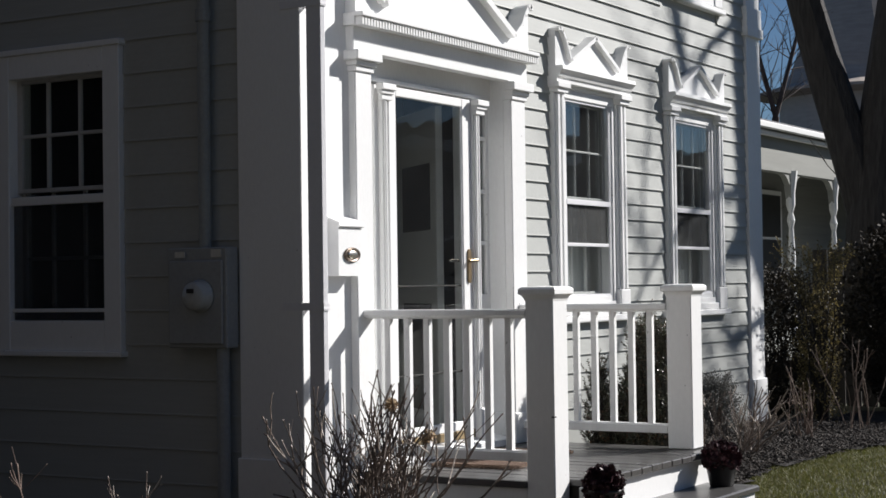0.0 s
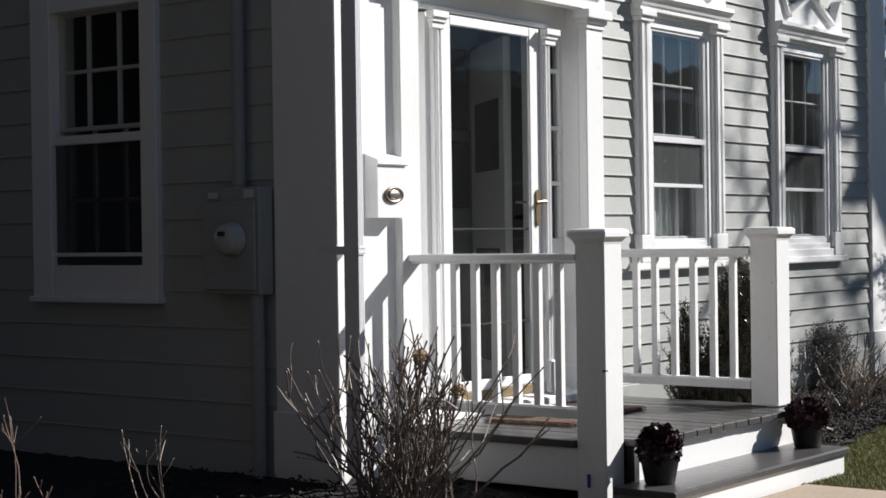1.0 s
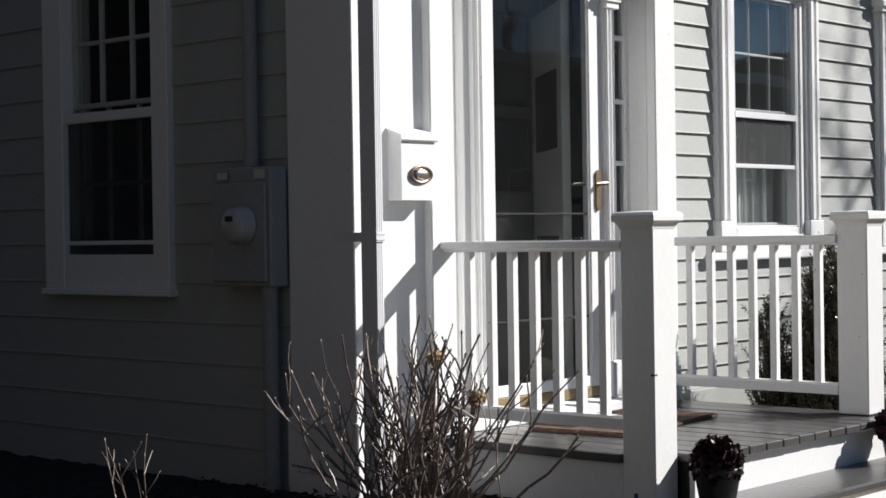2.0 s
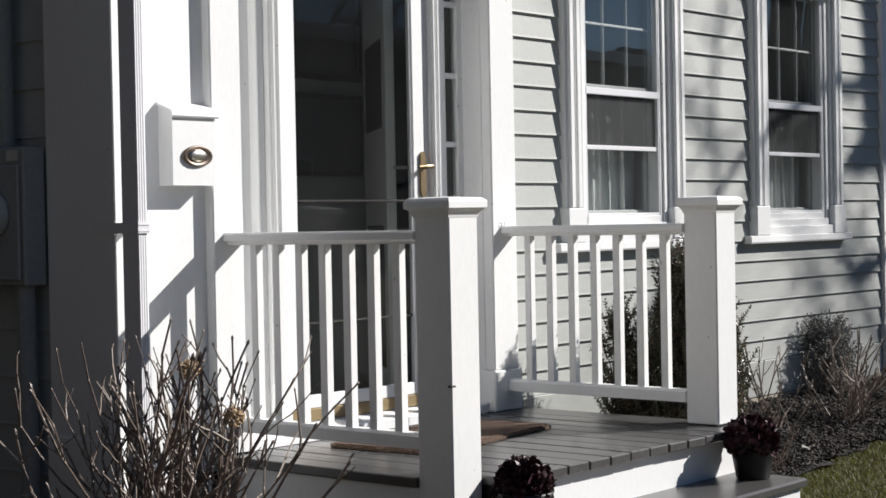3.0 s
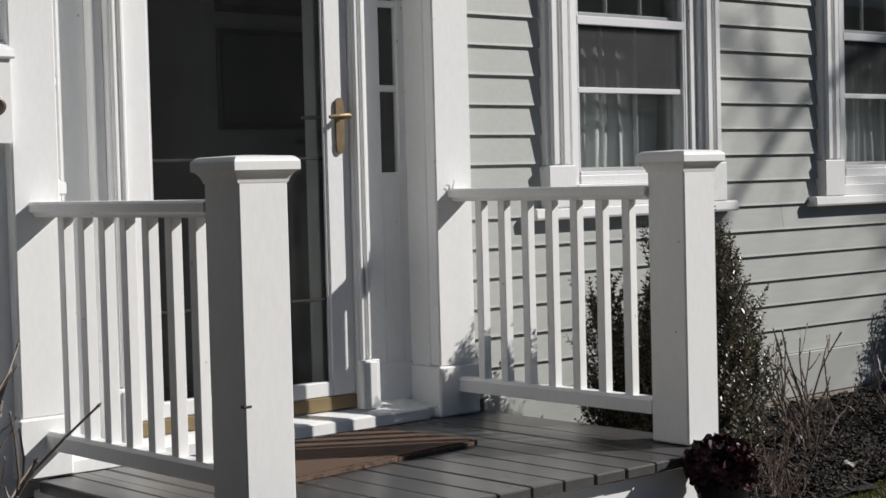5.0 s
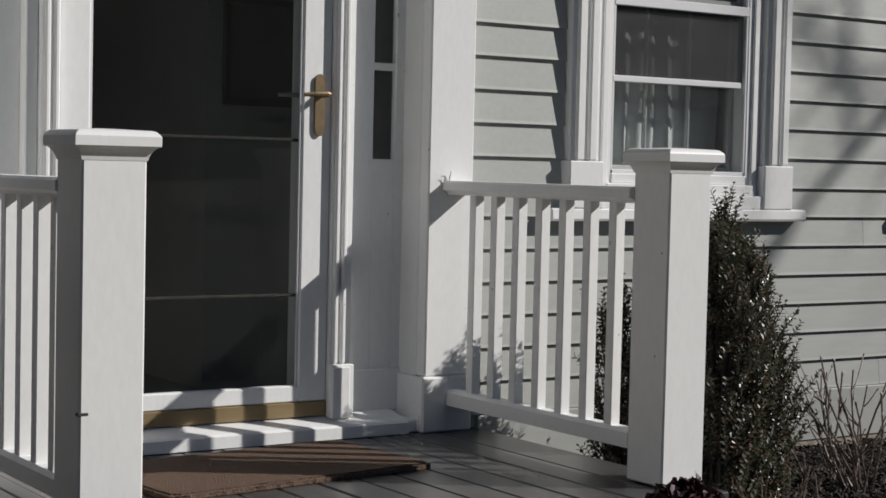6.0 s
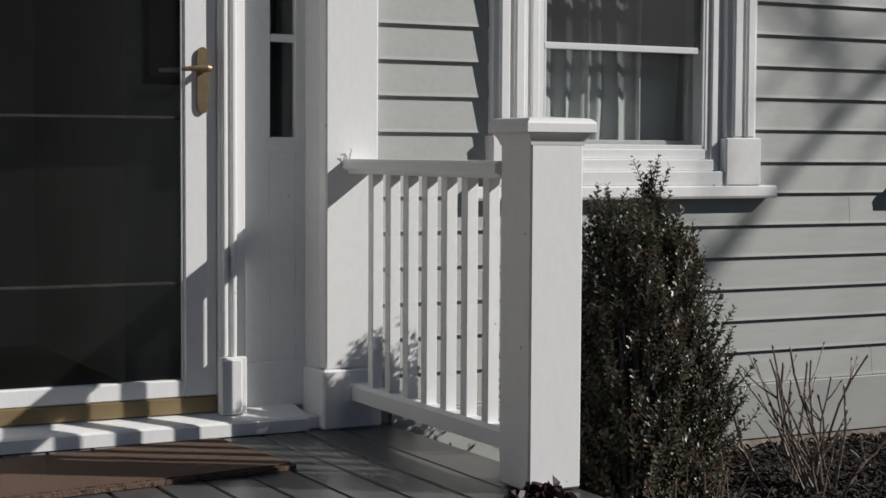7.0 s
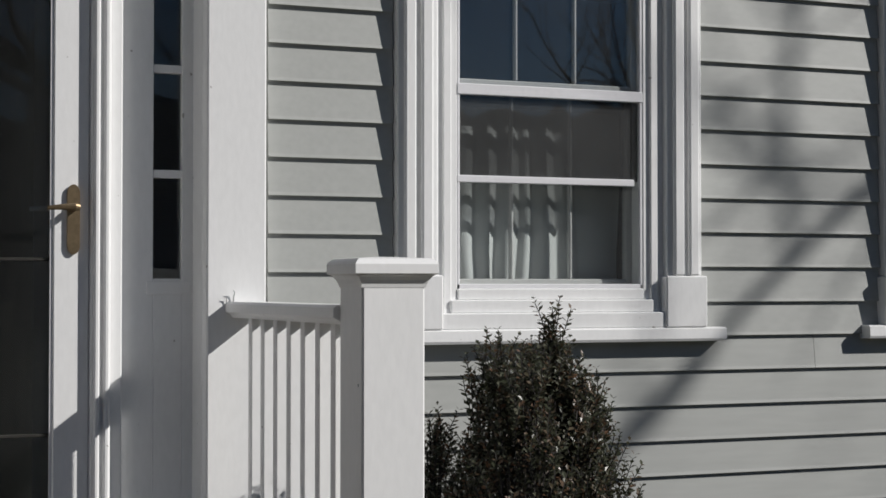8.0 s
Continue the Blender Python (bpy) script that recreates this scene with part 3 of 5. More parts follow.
def side_window():
    win = thing("window_4", (0, 1.605, 0), "white-framed six-over-six side window in deep shade", "window", "", "structure")
    c, g, z0, z1, mid = 1.605, 0.344, 1.146, 2.468, 1.80
    B = lambda a, b, x0, x1, za, zb: (x0, x1, c + a, c + b, za, zb)
    part("casing", boxes(B(-0.460, -g, -0.025, 0.10, 0.985, 2.60)), WHITE, win)
    part("casing", boxes(B(g, 0.500, -0.025, 0.10, 0.985, 2.60)), WHITE, win)
    part("head_board", boxes(B(-0.475, 0.515, -0.034, 0.10, 2.60, 2.632), B(-g, g, -0.024, 0.10, z1, 2.60)), WHITE, win)
    part("window_sill", boxes(B(-g, g, -0.022, 0.10, 0.985, z0), B(-0.475, 0.515, -0.042, 0.06, 0.955, 0.985)), WHITE, win)
    for zb, zt, xx, zc, nm in ((1.846, z1, 0.040, 2.158, "upper_sash"), (z0, 1.872, 0.072, 1.485, "lower_sash")):
        low = 0.024 if nm == "upper_sash" else 0.05
        bm = boxes(B(-g, -g + 0.012, xx, xx + 0.03, zb, zt), B(g - 0.034, g, xx, xx + 0.03, zb, zt), B(-g + 0.012, g - 0.034, xx, xx + 0.03, zt - 0.02, zt), B(-g + 0.012, g - 0.034, xx, xx + 0.03, zb, zb + low), bev=0.003)
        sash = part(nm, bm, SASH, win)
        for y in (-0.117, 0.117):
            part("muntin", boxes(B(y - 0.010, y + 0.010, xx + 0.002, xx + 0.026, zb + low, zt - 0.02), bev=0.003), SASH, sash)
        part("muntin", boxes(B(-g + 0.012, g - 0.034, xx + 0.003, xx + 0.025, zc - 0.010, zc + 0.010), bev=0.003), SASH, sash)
        part("pane", boxes(B(-g + 0.01, g - 0.01, xx + 0.014, xx + 0.017, zb + 0.01, zt - 0.01), bev=0), GLASS, sash).visible_shadow = False
    storm = part("storm_rail", boxes(B(-g, g, -0.012, 0.008, mid - 0.025, mid + 0.022), B(-g, g, -0.010, 0.006, z0 + 0.046, z0 + 0.066), bev=0.003), WHITE, win)
    part("insect_screen", boxes(B(-g, g, 0.010, 0.0115, z0 + 0.004, mid), bev=0), SCREEN, storm, "fine dark insect mesh")


side_window()


def curtain(cx, seed, width):
    """A gathered half curtain: uneven folds over the first part, a slack flat end, a crumpled hem on the sill."""
    rng = random.Random(seed)
    folds, u = [], 0.0
    while u < 0.72:
        w = rng.uniform(0.06, 0.15)
        folds.append((u, w, rng.uniform(0.45, 1.0)))
        u += w
    n, rows, v, f = 150, 9, [], []
    for k in range(n):
        u = k / (n - 1)
        depth = 0.0
        for a, w, g in folds:
            if a <= u < a + w:
                depth = g * math.sin(math.pi * (u - a) / w) ** 1.4
        for j in range(rows):
            h = j / (rows - 1)
            sway = 0.012 * math.sin(5.0 * h + 9.0 * u + seed) * (1 - h)
            y = 0.134 - 0.036 * depth * (1.0 - 0.45 * h) + (0.02 * (u - 0.72) if u > 0.72 else 0.0)
            z = 1.195 + 0.60 * h + (0.010 * math.sin(31 * u) if j == 0 else 0.0)
            v.append((cx - 0.32 + width * u + sway, y, z))
    for k in range(n - 1):
        for j in range(rows - 1):
            a = k * rows + j
            f.append((a, a + rows, a + rows + 1, a + 1))
    ob = quads("curtain", v, f, CURTAIN, None, "white sheer half curtain hanging behind the window glass", "", "curtain")
    ob["group"] = "window curtains"
    for p in ob.data.polygons:
        p.use_smooth = True


curtain(WIN1, 1, 0.64)
curtain(WIN2, 2, 0.64)


# ---- front door and its surround ----
def surround():
    s = thing("door_surround", (1.33, 0, 0.36), "white classical door surround with pilasters and broken pediment", "door surround", "", "structure")
    F = -0.055
    for name, x0, x1 in (("pilaster", 0.420, 0.572), ("pilaster", 2.070, 2.245)):
        pil = part(name, boxes((x0, x1, F, 0.0, 0.545, 2.41), bev=0.005), WHITE, s)
        part("base", boxes((x0 - 0.012, x1 + 0.010, F - 0.010, 0.0, 0.362, 0.545), bev=0.006), WHITE, pil)
        part("capital", boxes((x0 - 0.008, x1 + 0.008, F - 0.010, 0.0, 2.41, 2.44), (x0 - 0.018, x1 + 0.018, F - 0.022, 0.0, 2.44, 2.465), (x0 - 0.04, x1 + 0.04, F - 0.045, 0.0, 2.465, 2.515), bev=0.004), WHITE, pil)
    # deep reveals of the recess, its soffit and its back
    part("reveal", boxes((0.530, 0.572, 0.0, 0.17, 0.362, 2.60), bev=0.003), WHITE, s)
    part("reveal", boxes((2.070, 2.110, 0.0, 0.17, 0.362, 2.60), (2.060, 2.075, -0.04, 0.13, 0.362, 0.545), bev=0.003), WHITE, s)
    part("soffit", boxes((0.572, 2.070, -0.05, 0.17, 2.60, 2.64), bev=0.003), WHITE, s)
    part("transom_panel", boxes((0.572, 2.070, 0.085, 0.17, 2.40, 2.60), (0.73, 1.90, 0.06, 0.085, 2.40, 2.425), bev=0.003), WHITE, s)
    # frieze, dentils and the pediment
    part("frieze", boxes((0.40, 2.265, F - 0.005, 0.0, 2.515, 2.64), bev=0.004), WHITE, s)
    band = part("dentil_band", boxes((0.375, 2.290, -0.085, 0.0, 2.64, 2.705), bev=0.004), WHITE, s)
    bm = bmesh.new()
    k = 0
    while 0.385 + k * 0.027 < 2.28:
        x = 0.385 + k * 0.027
        box(bm, x, x + 0.013, -0.128, -0.085, 2.640, 2.68, bev=0)
        k += 1
    box(bm, 0.37, 2.295, -0.138, -0.085, 2.682, 2.705, bev=0.003)
    part("dentils", bm, WHITE, band, "", "stuff")
    out = ears(0.93, 2.705, 2.985, 2.800, 3.16, 0.70)
    bm = bmesh.new()
    prism(bm, [(1.33 + x, z) for x, z in out], -0.075, 0.0)
    part("pediment", bm, WHITE, s)
    for q in (1, -1):
        bm = bmesh.new()
        ribbon(bm, [(1.33 - q * 0.70, 2.80), (1.33, 3.16)], 0.038, -0.120, -0.074)
        part("raking_moulding", bm, WHITE, s)
        bm = bmesh.new()
        ribbon(bm, [(1.33 - q * (0.93 - a), 2.985 + b) for a, b in ((0, 0), (0.03, 0.012), (0.07, -0.005), (0.115, -0.06), (0.15, -0.12), (0.23, -0.185))], 0.028, -0.116, -0.074)
        part("horn", bm, WHITE, s)
    # slender inner pilasters that frame the door
    for sx in (-1, 1):
        a = 1.308
        X = lambda p, q: tuple(sorted((a + sx * p, a + sx * q)))
        bm = boxes((*X(0.452, 0.508), 0.030, 0.17, 0.42, 2.385), (*X(0.508, 0.546), 0.058, 0.17, 0.42, 2.385), bev=0.004)
        for u in (0.458, 0.486):
            box(bm, *X(u, u + 0.017), 0.014, 0.030, 0.592, 2.30, bev=0.005)
        cas = part("door_casing", bm, WHITE, s)
        part("base", boxes((*X(0.447, 0.530), 0.004, 0.030, 0.42, 0.592), (*X(0.447, 0.512), -0.004, 0.004, 0.42, 0.585), bev=0.003), WHITE, cas)
        part("capital", boxes((*X(0.447, 0.552), 0.006, 0.030, 2.30, 2.33), (*X(0.442, 0.560), -0.004, 0.030, 2.33, 2.352), (*X(0.436, 0.570), -0.016, 0.030, 2.352, 2.385), bev=0.003), WHITE, cas)
        # sidelight: a tall strip of panes over a plain panel
        z0, z1 = 1.253, 2.490
        bm = boxes((*X(0.546, 0.645), 0.105, 0.134, 0.42, 2.40), (*X(0.729, 0.780), 0.105, 0.134, 0.42, 2.40), (*X(0.645, 0.729), 0.105, 0.17, 0.42, z0), bev=0.002)
        box(bm, *X(0.625, 0.755), 0.101, 0.105, z0 - 0.045, z0 - 0.008, bev=0.001)
        box(bm, *X(0.560, 0.765), 0.096, 0.105, 0.42, 0.56, bev=0.003)
        side = part("sidelight", bm, WHITE, s)
        for zb in (1.557, 1.863, 2.180):
            part("glazing_bar", boxes((*X(0.645, 0.729), 0.108, 0.135, zb - 0.012, zb + 0.012), bev=0.002), WHITE, side)
        part("pane", boxes((*X(0.640, 0.735), 0.122, 0.125, z0 - 0.005, 2.40), bev=0), GLASS, side).visible_shadow = False
    # door sill
    bm = bmesh.new()
    sweep(bm, [(-0.045, 0.362), (0.17, 0.362), (0.17, 0.425), (0.06, 0.425), (-0.035, 0.405), (-0.045, 0.398)], 0.590, 2.02)
    part("door_sill", bm, WHITE, s)
    part("door_sill", boxes((2.02, 2.062, -0.03, 0.17, 0.362, 0.405), bev=0.004), WHITE, s)


surround()


def storm_door():
    d = thing("storm_door", (1.308, 0.05, 0.42), "closed white full-view storm door with brass lever handle", "door")
    x0, x1, g0, g1 = 0.858, 1.758, 0.952, 1.657
    y0, y1 = 0.044, 0.075
    part("stile", boxes((x0, g0, y0, y1, 0.475, 2.385), bev=0.004), WHITE, d)
    part("stile", boxes((g1, x1, y0, y1, 0.475, 2.385), bev=0.004), WHITE, d)
    part("top_rail", boxes((g0, g1, y0, y1, 2.335, 2.385), bev=0.004), WHITE, d)
    part("bottom_rail", boxes((g0, g1, y0, y1, 0.475, 0.528), bev=0.004), WHITE, d)
    part("jamb", boxes((x0 - 0.006, x0 - 0.001, 0.036, 0.09, 0.425, 2.39), (x1 + 0.001, x1 + 0.006, 0.036, 0.09, 0.425, 2.39), bev=0), ALU, d)
    part("door_sweep", boxes((x0, x1, 0.040, 0.070, 0.427, 0.474), bev=0.002), SWEEP, d, "bronze-coloured metal kick sweep")
    part("pane", boxes((g0 - 0.005, g1 + 0.005, 0.057, 0.061, 0.52, 2.34), bev=0), DOORGLASS, d).visible_shadow = False
    part("glazing_bead", boxes((g0, g0 + 0.008, 0.050, 0.057, 0.528, 2.335), (g1 - 0.008, g1, 0.050, 0.057, 0.528, 2.335), bev=0.001), ALU, d)
    for z in (0.815, 1.306):
        part("sash_bar", boxes((g0, g1, 0.062, 0.072, z - 0.005, z + 0.005), bev=0.002), FENCE, d, "thin dark bar of the inner sash")
    # handle: tall rounded plate and a lever
    bm = bmesh.new()
    pts = []
    for k in range(17):
        a = math.pi * k / 16
        pts.append((1.712 + 0.0175 * math.cos(a), 1.490 + 0.026 * math.sin(a)))
    for k in range(17):
        a = math.pi + math.pi * k / 16
        pts.append((1.712 + 0.0175 * math.cos(a), 1.346 + 0.026 * math.sin(a)))
    prism(bm, pts, 0.034, 0.044)
    plate = part("handle_plate", bm, BRASS, d, "worn brass handle plate")
    v, f = [], []
    tube_into(v, f, [(1.712, 0.036, 1.450), (1.712, -0.012, 1.450)], [0.010, 0.009], 10)
    tube_into(v, f, [(1.720, -0.012, 1.450), (1.708, -0.014, 1.451), (1.670, -0.014, 1.450), (1.632, -0.010, 1.447)], [0.009, 0.011, 0.008, 0.006], 10)
    quads("lever", v, f, BRASS, plate, "brass lever")
    v, f = [], []
    tube_into(v, f, [(1.690, 0.062, 1.450), (1.690, 0.105, 1.450), (1.640, 0.108, 1.450), (1.600, 0.104, 1.448)], [0.008, 0.008, 0.008, 0.006], 8)
    quads("inner_lever", v, f, METALDARK, d, "dark lever seen through the glass")


storm_door()


def hall():
    """What can be made out through the door glass."""
    d = thing("inner_door", (1.756, 0.27, 0.42), "panelled white-painted house door standing open inside", "door")
    m = pose(1.756, 0.262, 0.42, 0, 0, 50.0)
    bm = boxes((0.0, 0.76, -0.022, 0.022, 0.0, 1.95), bev=0.004)
    bm.transform(m)
    part("leaf", bm, LEAFPAINT, d)
    for x0, x1, z0, z1 in ((0.11, 0.65, 0.14, 0.78), (0.11, 0.65, 1.22, 1.62)):
        bm = boxes((x0, x1, 0.020, 0.026, z0, z1), bev=0.003)
        bm.transform(m)
        part("panel", bm, INNERDARK, d, "dark recessed panel")
    bm = boxes((1.74, 2.419, 0.93, 1.0, 0.40, 2.94), (1.45, 1.74, 2.20, 2.27, 0.40, 2.94), (1.74, 1.81, 1.0, 2.27, 0.40, 2.94), bev=0)
    tagged(part("wall_hall", bm, VESTIBULE, None, "plain grey wall inside the entry", "structure"), category="wall")
    for z0, z1 in ((1.44, 1.835), (1.90, 2.40)):
        p = thing("picture_frame", (2.02, 0.93, z0), "large dark framed picture hanging in the entry", "picture", "hall pictures")
        x0, x1 = 1.80, 2.272
        part("frame", boxes((x0, x1, 0.905, 0.928, z0, z0 + 0.025), (x0, x1, 0.905, 0.928, z1 - 0.025, z1), (x0, x0 + 0.025, 0.905, 0.928, z0 + 0.025, z1 - 0.025), (x1 - 0.025, x1, 0.905, 0.928, z0 + 0.025, z1 - 0.025), bev=0.003), INNERDARK, p)
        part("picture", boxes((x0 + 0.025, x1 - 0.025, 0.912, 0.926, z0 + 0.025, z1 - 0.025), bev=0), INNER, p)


hall()


# ---- porch ----
DX0, DX1 = 0.455, 2.300
DZ = 0.36


def porch():
    p = thing("porch", (1.38, -0.6, 0.05), "small grey-decked entry porch with white skirts and one step", "porch")
    part("skirt", boxes((0.475, 0.50, -0.99, -0.005, 0.135, 0.325), bev=0.004), WHITE, p)
    part("skirt", boxes((2.262, 2.285, -1.19, -0.005, 0.10, 0.325), bev=0.004), WHITE, p)
    part("riser", boxes((0.623, 2.285, -1.215, -1.19, 0.06, 0.325), bev=0.004), WHITE, p)
    part("frame", boxes((0.64, 2.26, -1.18, -1.14, 0.10, 0.325), (0.52, 2.26, -0.05, -0.01, 0.10, 0.325), (0.9, 0.94, -1.14, -0.05, 0.18, 0.325), (1.4, 1.44, -1.14, -0.05, 0.18, 0.325), (1.9, 1.94, -1.14, -0.05, 0.18, 0.325), bev=0), FENCE, p)
    bm = bmesh.new()
    sweep(bm, [(-1.525, 0.150), (-1.216, 0.150), (-1.216, 0.180), (-1.515, 0.180), (-1.525, 0.172)], 0.40, 2.175)
    part("step_tread", bm, DECK, p, "worn grey step tread with pale worn nosing")
    part("step_riser", boxes((0.43, 2.155, -1.505, -1.48, 0.045, 0.149), bev=0.003), WHITE, p)
    part("step_side", boxes((0.43, 0.455, -1.48, -1.22, 0.045, 0.149), bev=0.003), METALDARK, p)
    part("step_side", boxes((2.13, 2.155, -1.48, -1.22, 0.045, 0.149), bev=0.003), WHITE, p)
    rng = random.Random(2)
    edges = [DX0, 0.5698] + [0.6995 + 0.1295 * k for k in range(12)] + [DX1]
    n = len(edges) - 1
    for k in range(n):
        a, b = edges[k] + 0.0027, edges[k + 1] - 0.0027
        end = -1.255 + rng.uniform(-0.003, 0.003)
        back = -0.047 if 0.58 < (a + b) / 2 < 2.05 else -0.006
        if k == 0:
            end = -0.988
        if k == 1:
            b, a = 0.696, 0.628
            part("deck_board", boxes((0.5735, 0.628, -0.988, back, DZ - 0.034, DZ), bev=0.003), DECK, p)
        if k == 0 or k == n - 1:
            back = -0.075 if k == 0 else -0.006
        bm = boxes((a, b, end, back, DZ - 0.034, DZ + rng.uniform(-0.001, 0.001)), bev=0.004)
        part("deck_board", bm, DECK, p)


porch()


def loft(bm, x, y, steps):
    """Square rings of half-width and height, joined into one solid."""
    rings = [[bm.verts.new((x + sx * q, y + sy * q, z)) for sx, sy in ((-1, -1), (1, -1), (1, 1), (-1, 1))] for q, z in steps]
    for a, b in zip(rings, rings[1:]):
        for k in range(4):
            bm.faces.new((a[k], a[(k + 1) % 4], b[(k + 1) % 4], b[k]))
    bm.faces.new(rings[0][::-1])
    bm.faces.new(rings[-1])


def newel(name, x, y, label, foot):
    t = thing(name, (x, y, 0.05), label, "newel post", "porch newel posts")
    h = 0.076
    part("shaft", boxes((x - h, x + h, y - h, y + h, foot, 1.235), bev=0.005), WHITE, t)
    bm = bmesh.new()
    loft(bm, x, y, ((h + 0.001, 1.228), (h + 0.003, 1.236), (h + 0.007, 1.245), (h + 0.013, 1.253), (h + 0.018, 1.257)))
    part("neck_moulding", bm, WHITE, t)
    bm = bmesh.new()
    loft(bm, x, y, ((0.097, 1.2575), (0.100, 1.260), (0.100, 1.281), (0.097, 1.286), (0.090, 1.2925), (0.084, 1.2945), (0.02, 1.298)))
    part("cap", bm, WHITE, t)
    return t


P1 = newel("newel_post", 0.546, -1.066, "square white newel post with small nick at the porch corner", 0.05)
P2 = newel("newel_post", 2.216, -1.076, "square white newel post beside the boxwood shrub", 0.365)
part("nick", boxes((0.466, 0.492, -1.1435, -1.128, 0.668, 0.676), bev=0.002), DARKMARK, P1, "small dark dent in the paint")
for z, d in ((1.005, 0.030), (0.72, 0.012)):
    part("nick", boxes((2.139, 2.1415, -1.10 - d, -1.094 - d, z, z + 0.007), bev=0.001), METALGREY, P2, "small dent in the paint")
part("clip", boxes((0.462, 0.470, -1.06, -1.045, 0.155, 0.215), bev=0.002), BLUE, P1, "small blue clip")


def railing(x, y0, y1, label):
    t = thing("railing", (x, (y0 + y1) / 2, DZ), label, "railing", "porch railings")
    bm = bmesh.new()
    sweep(bm, [(x - 0.036, 1.142), (x + 0.036, 1.142), (x + 0.040, 1.150), (x + 0.056, 1.158), (x + 0.056, 1.180), (x + 0.048, 1.187), (x - 0.048, 1.187), (x - 0.056, 1.180), (x - 0.056, 1.158), (x - 0.040, 1.150)], y0, y1, "y")
    part("top_rail", bm, WHITE, t)
    bm = bmesh.new()
    sweep(bm, [(x - 0.030, 0.450), (x + 0.030, 0.450), (x + 0.030, 0.492), (x + 0.018, 0.502), (x - 0.018, 0.502), (x - 0.030, 0.492)], y0 + 0.01, y1, "y")
    part("bottom_rail", bm, WHITE, t)
    n = 7
    for k in range(n):
        y = y0 + (y1 - y0) * (k + 1) / (n + 1)
        part("baluster", boxes((x - 0.017, x + 0.017, y - 0.017, y + 0.017, 0.500, 1.142), bev=0.002), WHITE, t)
    return t


railing(0.522, -0.990, -0.056, "white wooden porch railing with seven square balusters")
RAIL = railing(2.180, -1.000, -0.056, "white wooden porch railing lit by the sun")
hook_v, hook_f = [], []
tube_into(hook_v, hook_f, [(2.146, -0.060, 1.184), (2.147, -0.062, 1.201), (2.149, -0.066, 1.214), (2.143, -0.071, 1.219)], [0.002, 0.0018, 0.0016, 0.0012], 6)
tube_into(hook_v, hook_f, [(2.126, -0.060, 1.184), (2.127, -0.062, 1.194), (2.123, -0.066, 1.200)], [0.0017, 0.0016, 0.0012], 6)
quads("hook", hook_v, hook_f, METALGREY, RAIL, "small bent wire hook")


# ---- things on and about the porch ----
def mailbox():
    t = thing("mailbox", (0.31, 0, 1.36), "white wall mailbox with an oval metal medallion", "mailbox")
    bm = bmesh.new()
    sweep(bm, [(-0.088, 1.362), (-0.002, 1.362), (-0.002, 1.655), (-0.088, 1.622)], 0.205, 0.408)
    part("body", bm, WHITE, t)
    bm = bmesh.new()
    sweep(bm, [(-0.102, 1.612), (-0.098, 1.606), (-0.0885, 1.606), (-0.0885, 1.6225), (-0.002, 1.6555), (-0.002, 1.668), (-0.098, 1.632)], 0.196, 0.417)
    part("lid", bm, WHITE, t)
    bm = bmesh.new()
    lathe(bm, [(0.052, 0.0), (0.053, 0.006), (0.048, 0.012), (0.042, 0.009), (0.035, 0.006), (0.010, 0.006)], (0, 0), 32, (1.34, 0.72))
    bm.transform(pose(0.318, -0.088, 1.468, 90, 0, 0))
    rim = part("medallion", bm, BRONZE, t, "oval bronze medallion", smooth=True)
    bm = bmesh.new()
    lathe(bm, [(0.034, 0.004), (0.033, 0.010), (0.024, 0.014), (0.006, 0.016)], (0, 0), 28, (1.34, 0.72))
    bm.transform(pose(0.318, -0.088, 1.468, 90, 0, 0))
    part("medallion_centre", bm, STEEL, rim, "pale worn raised centre", smooth=True)


mailbox()


def downspout():
    t = thing("downspout", (0.021, -0.10, 0.2), "white ribbed aluminium downspout strapped to the corner", "downspout")
    pts = []
    for k in range(8):
        x = 0.003 + 0.036 * k / 7
        pts += [(x, -0.138 + (0.0016 if k % 2 else 0.0))]
    pts += [(0.042, -0.135), (0.042, -0.053), (0.0, -0.053), (0.0, -0.135)]
    bm = bmesh.new()
    a = [bm.verts.new((x, y, 0.20)) for x, y in pts]
    b = [bm.verts.new((x, y, 5.95)) for x, y in pts]
    for k in range(len(pts)):
        j = (k + 1) % len(pts)
        bm.faces.new((a[k], a[j], b[j], b[k]))
    bm.faces.new(a[::-1])
    bm.faces.new(b)
    bmesh.ops.recalc_face_normals(bm, faces=bm.faces)
    part("pipe", bm, ALU, t)
    for z in (1.213, 2.70, 4.6):
        a, b = z - 0.019, z + 0.019
        part("strap", boxes((-0.004, 0.046, -0.143, -0.139, a, b), (0.0425, 0.046, -0.139, -0.0125, a, b), (-0.0040, -0.0005, -0.139, 0.105, a, b), (-0.004, 0.046, -0.145, -0.143, z - 0.013, z - 0.009), (-0.004, 0.046, -0.145, -0.143, z + 0.009, z + 0.013), bev=0), ALU, t)


downspout()


